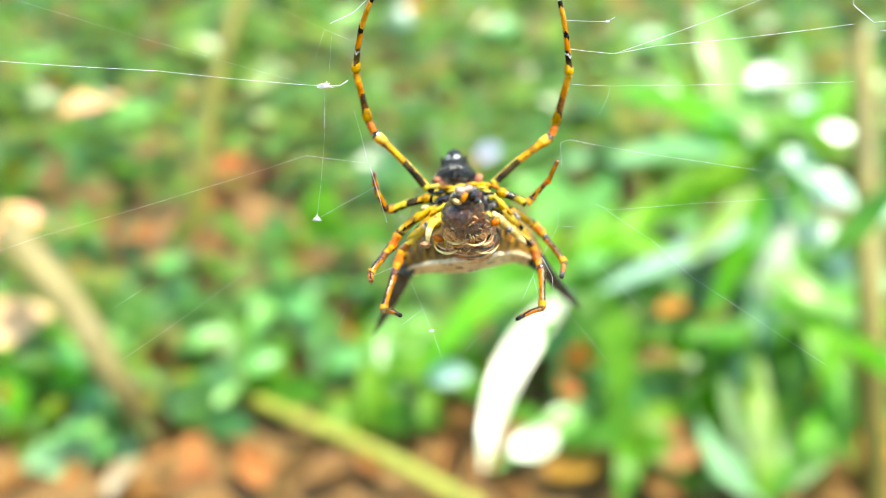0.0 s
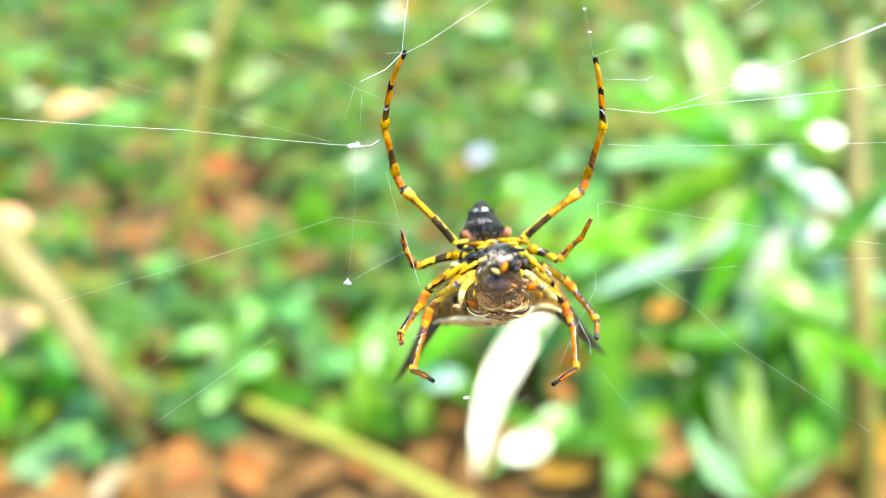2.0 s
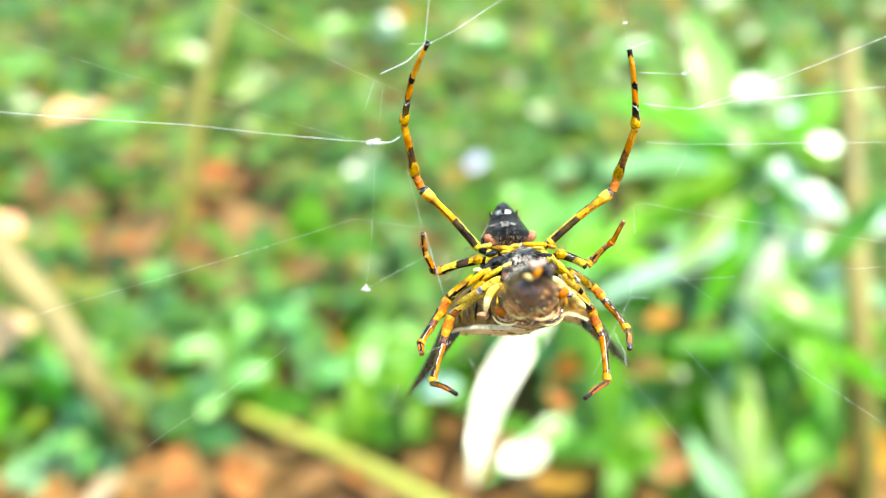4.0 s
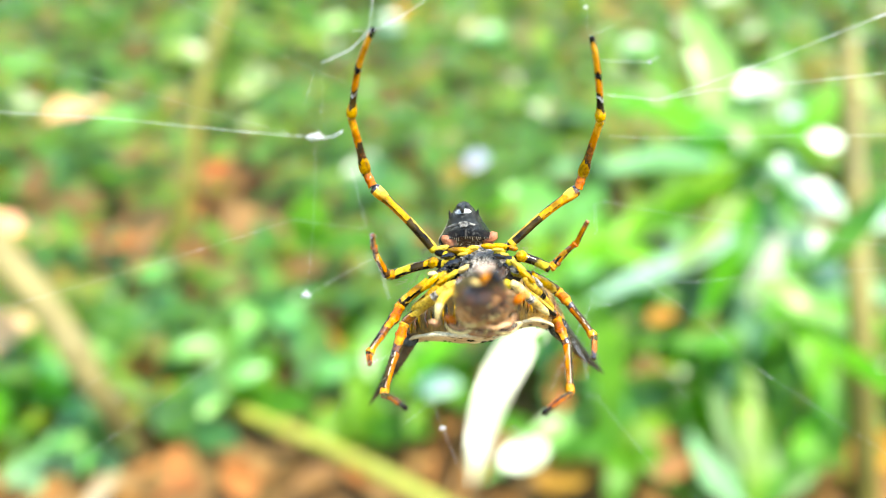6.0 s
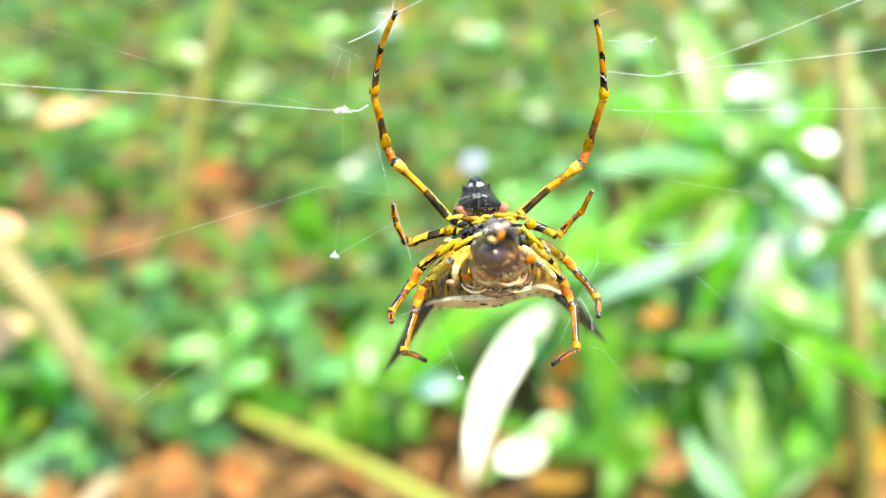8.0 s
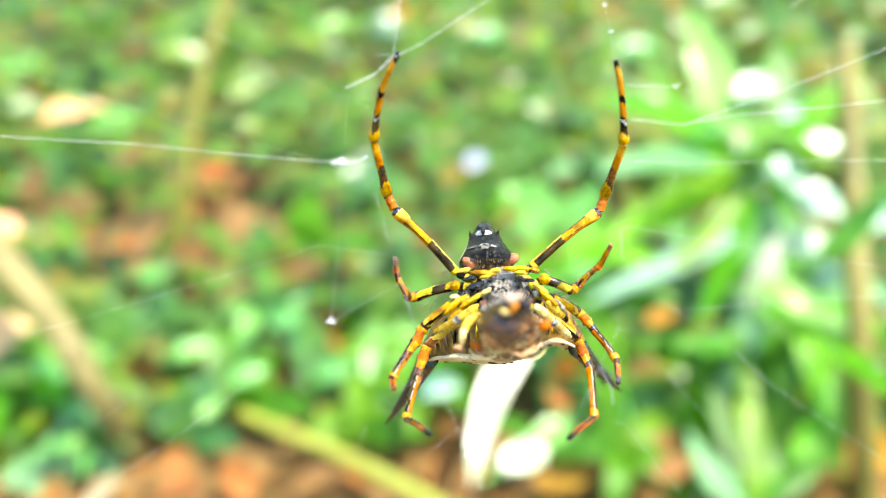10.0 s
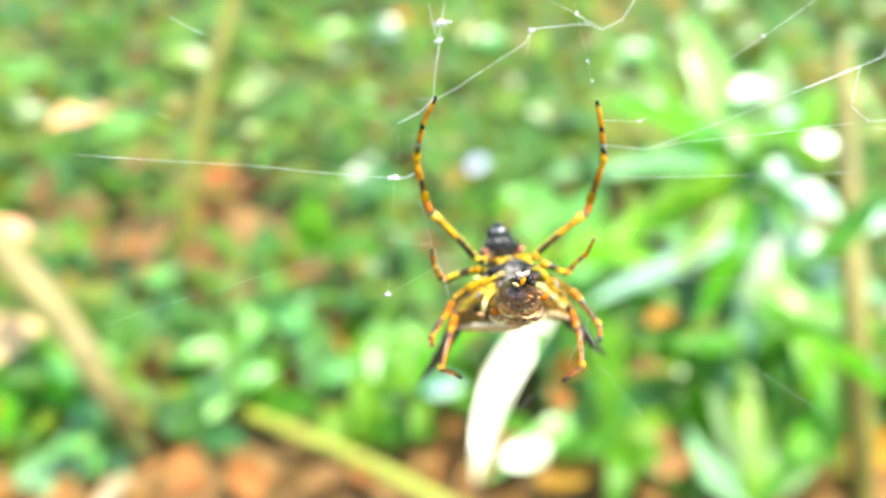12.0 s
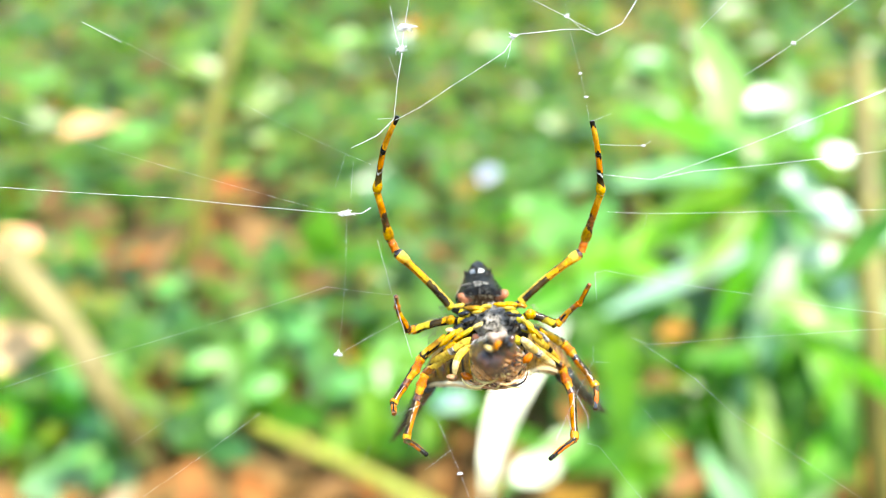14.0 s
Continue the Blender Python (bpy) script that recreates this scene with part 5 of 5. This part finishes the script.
        y = -13.3 + (-1.6 - z) * 2.0 + 0.9 * (x - 0.2) ** 2
        a, n = rnd.uniform(-0.9, 0.9), rnd.uniform(0.12, 0.34)
        d = Vector((math.cos(a), 0, math.sin(a))) * n
        p, bend = Vector((x, y, z)), Vector((-d.z, -0.25, d.x)) * rnd.uniform(-0.5, 0.5)
        w = rnd.uniform(0.035, 0.075)
        strip("crumple", [p - d + Vector((0, 0.15, 0)), p + bend + Vector((0, -0.15, 0)), p + d + Vector((0, 0.15, 0))], [(0, w * 0.4), (0.5, w), (1, w * 0.4)], (TAN, UMBER, CREAM_YELLOW, BROWN, TAN, AMBER)[i % 6], cone, "", None, 6, 8)
    plate("vent", (0.41, -3.20, -5.45), (0.42, 0.3, 0.2), BEAD, cone, "small black vent under the hump", 0, 0.3)


head()
sternum()
abdomen()
hump()

# ---- web ----
web = empty("spider_web")
web.matrix_basis = SPIDER_POSE
tagged(web, "thin white silk threads of an orb web", "spider web")


def thread(points, r=0.022):
    bm = bmesh.new()
    pts = [mm(p) for p in points]
    for a, b in zip(pts, pts[1:]):
        sag = a.lerp(b, 0.5) - Vector((0, 0, 0.004 * (b - a).length))
        tube(bm, [a, sag, b], lambda t: r * MM, 5, 6)
    part("thread", bm, SILK, web)


def tuft(at, size, seed):
    """A knot of tangled silk."""
    rnd, bm = random.Random(seed), bmesh.new()
    for _ in range(18):
        p = [mm(at) + Vector((rnd.gauss(0, 1), rnd.gauss(0, 0.6), rnd.gauss(0, 0.6))) * size * MM for _ in range(3)]
        tube(bm, p, lambda t: 0.026 * MM, 5, 6)
    part("silk_knot", bm, SILK, web)


# radial threads to the one side, with the knot by the long leg
thread([(-37.73, -7.50, 9.45), (-23.04, -7.50, 8.45), (-11.96, -7.50, 7.36), (-10.48, -7.50, 7.31)], 0.0160)
thread([(-10.48, -7.50, 7.31), (-9.36, -7.50, 7.27), (-8.72, -7.50, 7.67)], 0.0350)
tuft((-10.44, -7.50, 7.31), 0.24, 1)
thread([(-37.86, -7.50, 15.20), (-28.79, -7.50, 12.32), (-19.01, -7.50, 9.44), (-11.96, -7.50, 7.48)], 0.0040)
thread([(-28.93, -7.50, 20.99), (-20.30, -7.50, 16.53), (-16.22, -7.50, 14.27), (-10.57, -7.50, 11.53), (-8.49, -7.50, 10.67)], 0.0037)
thread([(-15.67, -7.50, 21.18), (-11.60, -7.50, 18.25)], 0.0031)
thread([(-7.36, -7.50, 1.53), (-11.82, -7.50, 2.10), (-17.32, -7.50, 0.32), (-31.34, -7.50, -3.81), (-37.37, -7.50, -5.84)], 0.0056)
thread([(-16.39, -7.50, -6.67), (-20.43, -7.50, -9.62), (-25.57, -7.50, -13.16)], 0.0050)
thread([(-22.85, -7.50, -7.07), (-26.22, -7.50, -9.32)], 0.0037)
# threads over the long legs
thread([(-10.09, -7.50, 11.93), (-8.25, -7.50, 12.80), (-7.09, -7.50, 13.96)], 0.0260)
thread([(-8.25, -7.50, 13.97), (-7.01, -7.50, 14.04)], 0.0120)
thread([(-7.01, -7.50, 13.88), (-5.16, -7.50, 14.84), (-2.96, -7.50, 16.31), (0.77, -7.50, 18.71), (1.26, -7.50, 19.51), (1.66, -7.50, 19.96)], 0.0160)
thread([(1.66, -7.50, 19.96), (5.05, -7.50, 20.29), (6.33, -7.50, 20.28), (7.32, -7.50, 19.82), (9.08, -7.50, 20.65), (10.25, -7.50, 22.55), (11.47, -7.50, 24.77)], 0.0240)
thread([(1.26, -7.50, 19.51), (1.01, -7.50, 18.22)], 0.0096)
thread([(1.34, -7.50, 20.00), (1.17, -7.50, 18.87), (0.77, -7.50, 17.58)], 0.0050)
thread([(5.26, -7.50, 21.18), (6.25, -7.50, 20.28)], 0.0128)
tuft((1.46, -7.50, 19.84), 0.13, 2)
thread([(-7.09, -7.50, 13.96), (-6.85, -7.50, 16.43), (-6.57, -7.50, 18.29), (-6.41, -7.50, 20.07), (-6.08, -7.50, 22.11), (-5.76, -7.50, 24.97)], 0.0144)
thread([(-7.45, -7.50, 18.54), (-7.09, -7.50, 17.44), (-6.81, -7.50, 16.71)], 0.0062)
thread([(-6.73, -7.50, 17.44), (-6.49, -7.50, 18.65), (-6.97, -7.50, 20.08), (-7.37, -7.50, 22.12)], 0.0160)
tuft((-6.53, -7.50, 18.94), 0.2, 3)
tuft((-6.32, -7.50, 20.48), 0.28, 13)
thread([(6.70, -7.50, 13.79), (6.40, -7.50, 15.60), (6.10, -7.50, 17.21), (5.45, -7.50, 19.96), (5.07, -7.50, 22.19)], 0.0043)
tuft((6.10, -7.50, 17.13), 0.06, 23)
tuft((6.48, -7.50, 15.43), 0.05, 24)
thread([(6.82, -7.50, 13.71), (8.29, -7.50, 14.26)], 0.0068)
thread([(7.44, -7.50, 12.06), (10.44, -7.50, 11.96), (11.00, -7.50, 12.28)], 0.0128)
tuft((10.48, -7.50, 11.96), 0.07, 25)
thread([(7.65, -7.50, 9.94), (10.96, -7.50, 9.57), (14.04, -7.50, 10.15), (20.31, -7.50, 10.71), (28.52, -7.50, 11.69)], 0.0144)
thread([(10.96, -7.50, 9.57), (17.20, -7.50, 11.76), (22.33, -7.50, 13.80), (28.64, -7.50, 16.42)], 0.0136)
thread([(7.86, -7.50, 7.32), (10.66, -7.50, 7.19), (19.47, -7.50, 7.31), (28.41, -7.50, 7.43)], 0.0096)
thread([(10.66, -7.50, 7.19), (10.45, -7.50, 6.32), (9.84, -7.50, 5.13)], 0.0037)
thread([(7.09, -7.50, 1.20), (6.99, -7.50, 3.01), (7.66, -7.50, 3.24), (10.40, -7.50, 2.69), (18.00, -7.50, 1.49), (28.22, -7.50, -0.00)], 0.0062)
thread([(9.49, -7.50, -1.47), (10.66, -7.50, -1.94), (16.58, -7.50, -1.48), (24.72, -7.50, -0.97), (28.20, -7.50, -0.78)], 0.0056)
thread([(9.88, -7.50, -1.63), (13.82, -7.50, -4.28), (16.49, -7.50, -6.80), (20.30, -7.50, -9.30), (26.35, -7.50, -13.30)], 0.0050)
thread([(9.71, -7.50, -5.84), (12.78, -7.50, -9.13)], 0.0037)
thread([(6.37, -7.50, -8.76), (7.15, -7.50, -8.95), (10.59, -7.50, -13.19)], 0.0050)
# cross threads at the far side of the orb, thickened to imitate sun glint
thread([(24.47, -7.50, 14.64), (29.09, -7.50, 16.45), (33.41, -7.50, 18.35), (37.03, -7.50, 19.95)], 0.0300)
thread([(31.08, -7.50, 17.44), (33.49, -7.50, 21.44), (34.96, -7.50, 23.95)], 0.0280)
thread([(29.18, -7.50, 16.45), (28.36, -7.50, 13.11)], 0.0240)
thread([(28.36, -7.50, 13.11), (29.85, -7.50, 11.79), (34.64, -7.50, 12.23)], 0.0240)
thread([(30.27, -7.50, 11.21), (34.60, -7.50, 10.87)], 0.0128)
thread([(17.53, -7.50, 16.82), (21.07, -7.50, 19.13), (28.85, -7.50, 24.59), (32.42, -7.50, 27.09)], 0.0136)
tuft((21.07, -7.50, 19.17), 0.1, 26)
thread([(14.50, -7.50, 20.20), (16.79, -7.50, 22.48)], 0.0096)
thread([(1.38, -7.50, 23.18), (5.18, -7.50, 21.19), (7.06, -7.50, 20.10)], 0.0128)
tuft((1.42, -7.50, 23.00), 0.1, 27)
tuft((5.19, -7.50, 21.23), 0.1, 28)
thread([(-29.56, -7.50, 21.17), (-26.67, -7.50, 19.67)], 0.0160)
# loose ends and the threads that the shorter legs hold
thread([(-9.97, -7.50, 11.00), (-10.12, -7.50, 8.39)], 0.0043)
thread([(-10.49, -7.50, 11.53), (-11.21, -7.50, 9.20)], 0.0043)
thread([(-10.44, -7.50, 7.19), (-10.47, -7.50, 3.21), (-10.70, -7.50, 0.04), (-10.97, -7.50, -2.41)], 0.0034)
thread([(-10.97, -7.50, -2.61), (-8.94, -7.50, -1.47), (-6.72, -7.50, -0.28)], 0.0056)
tuft((-11.01, -7.50, -2.61), 0.15, 4)
thread([(-8.24, -7.50, 5.39), (-7.68, -7.50, 3.40), (-7.20, -7.50, 1.50)], 0.0062)
thread([(-7.04, -7.50, 1.22), (-6.37, -7.50, -0.96), (-5.77, -7.50, -2.92)], 0.0112)
thread([(-4.00, -7.50, -7.23), (-2.44, -7.50, -10.85), (-1.55, -7.50, -13.24)], 0.0056)
thread([(-4.91, -7.50, -10.62), (-3.02, -7.50, -9.18)], 0.0056)
tuft((-2.48, -7.50, -10.85), 0.08, 5)
thread([(6.83, -7.50, -2.02), (6.81, -7.50, -3.12), (5.58, -7.50, -5.46), (4.19, -7.50, -8.57)], 0.0062)
thread([(6.81, -7.50, -3.12), (7.99, -7.50, -3.19)], 0.0056)
thread([(5.66, -7.50, -5.46), (6.39, -7.50, -6.82), (6.46, -7.50, -7.79)], 0.0112)
thread([(4.98, -7.50, -6.82), (5.51, -7.50, -8.65)], 0.0056)
thread([(-8.73, -7.50, -9.00), (-9.32, -7.50, -10.48)], 0.0037)
thread([(-6.96, -7.50, -6.85), (-5.30, -7.50, -6.18)], 0.0068)
thread([(2.99, -7.50, -12.09), (1.98, -7.50, -10.68), (0.77, -7.50, -11.49), (-0.25, -7.50, -12.70)], 0.0043)
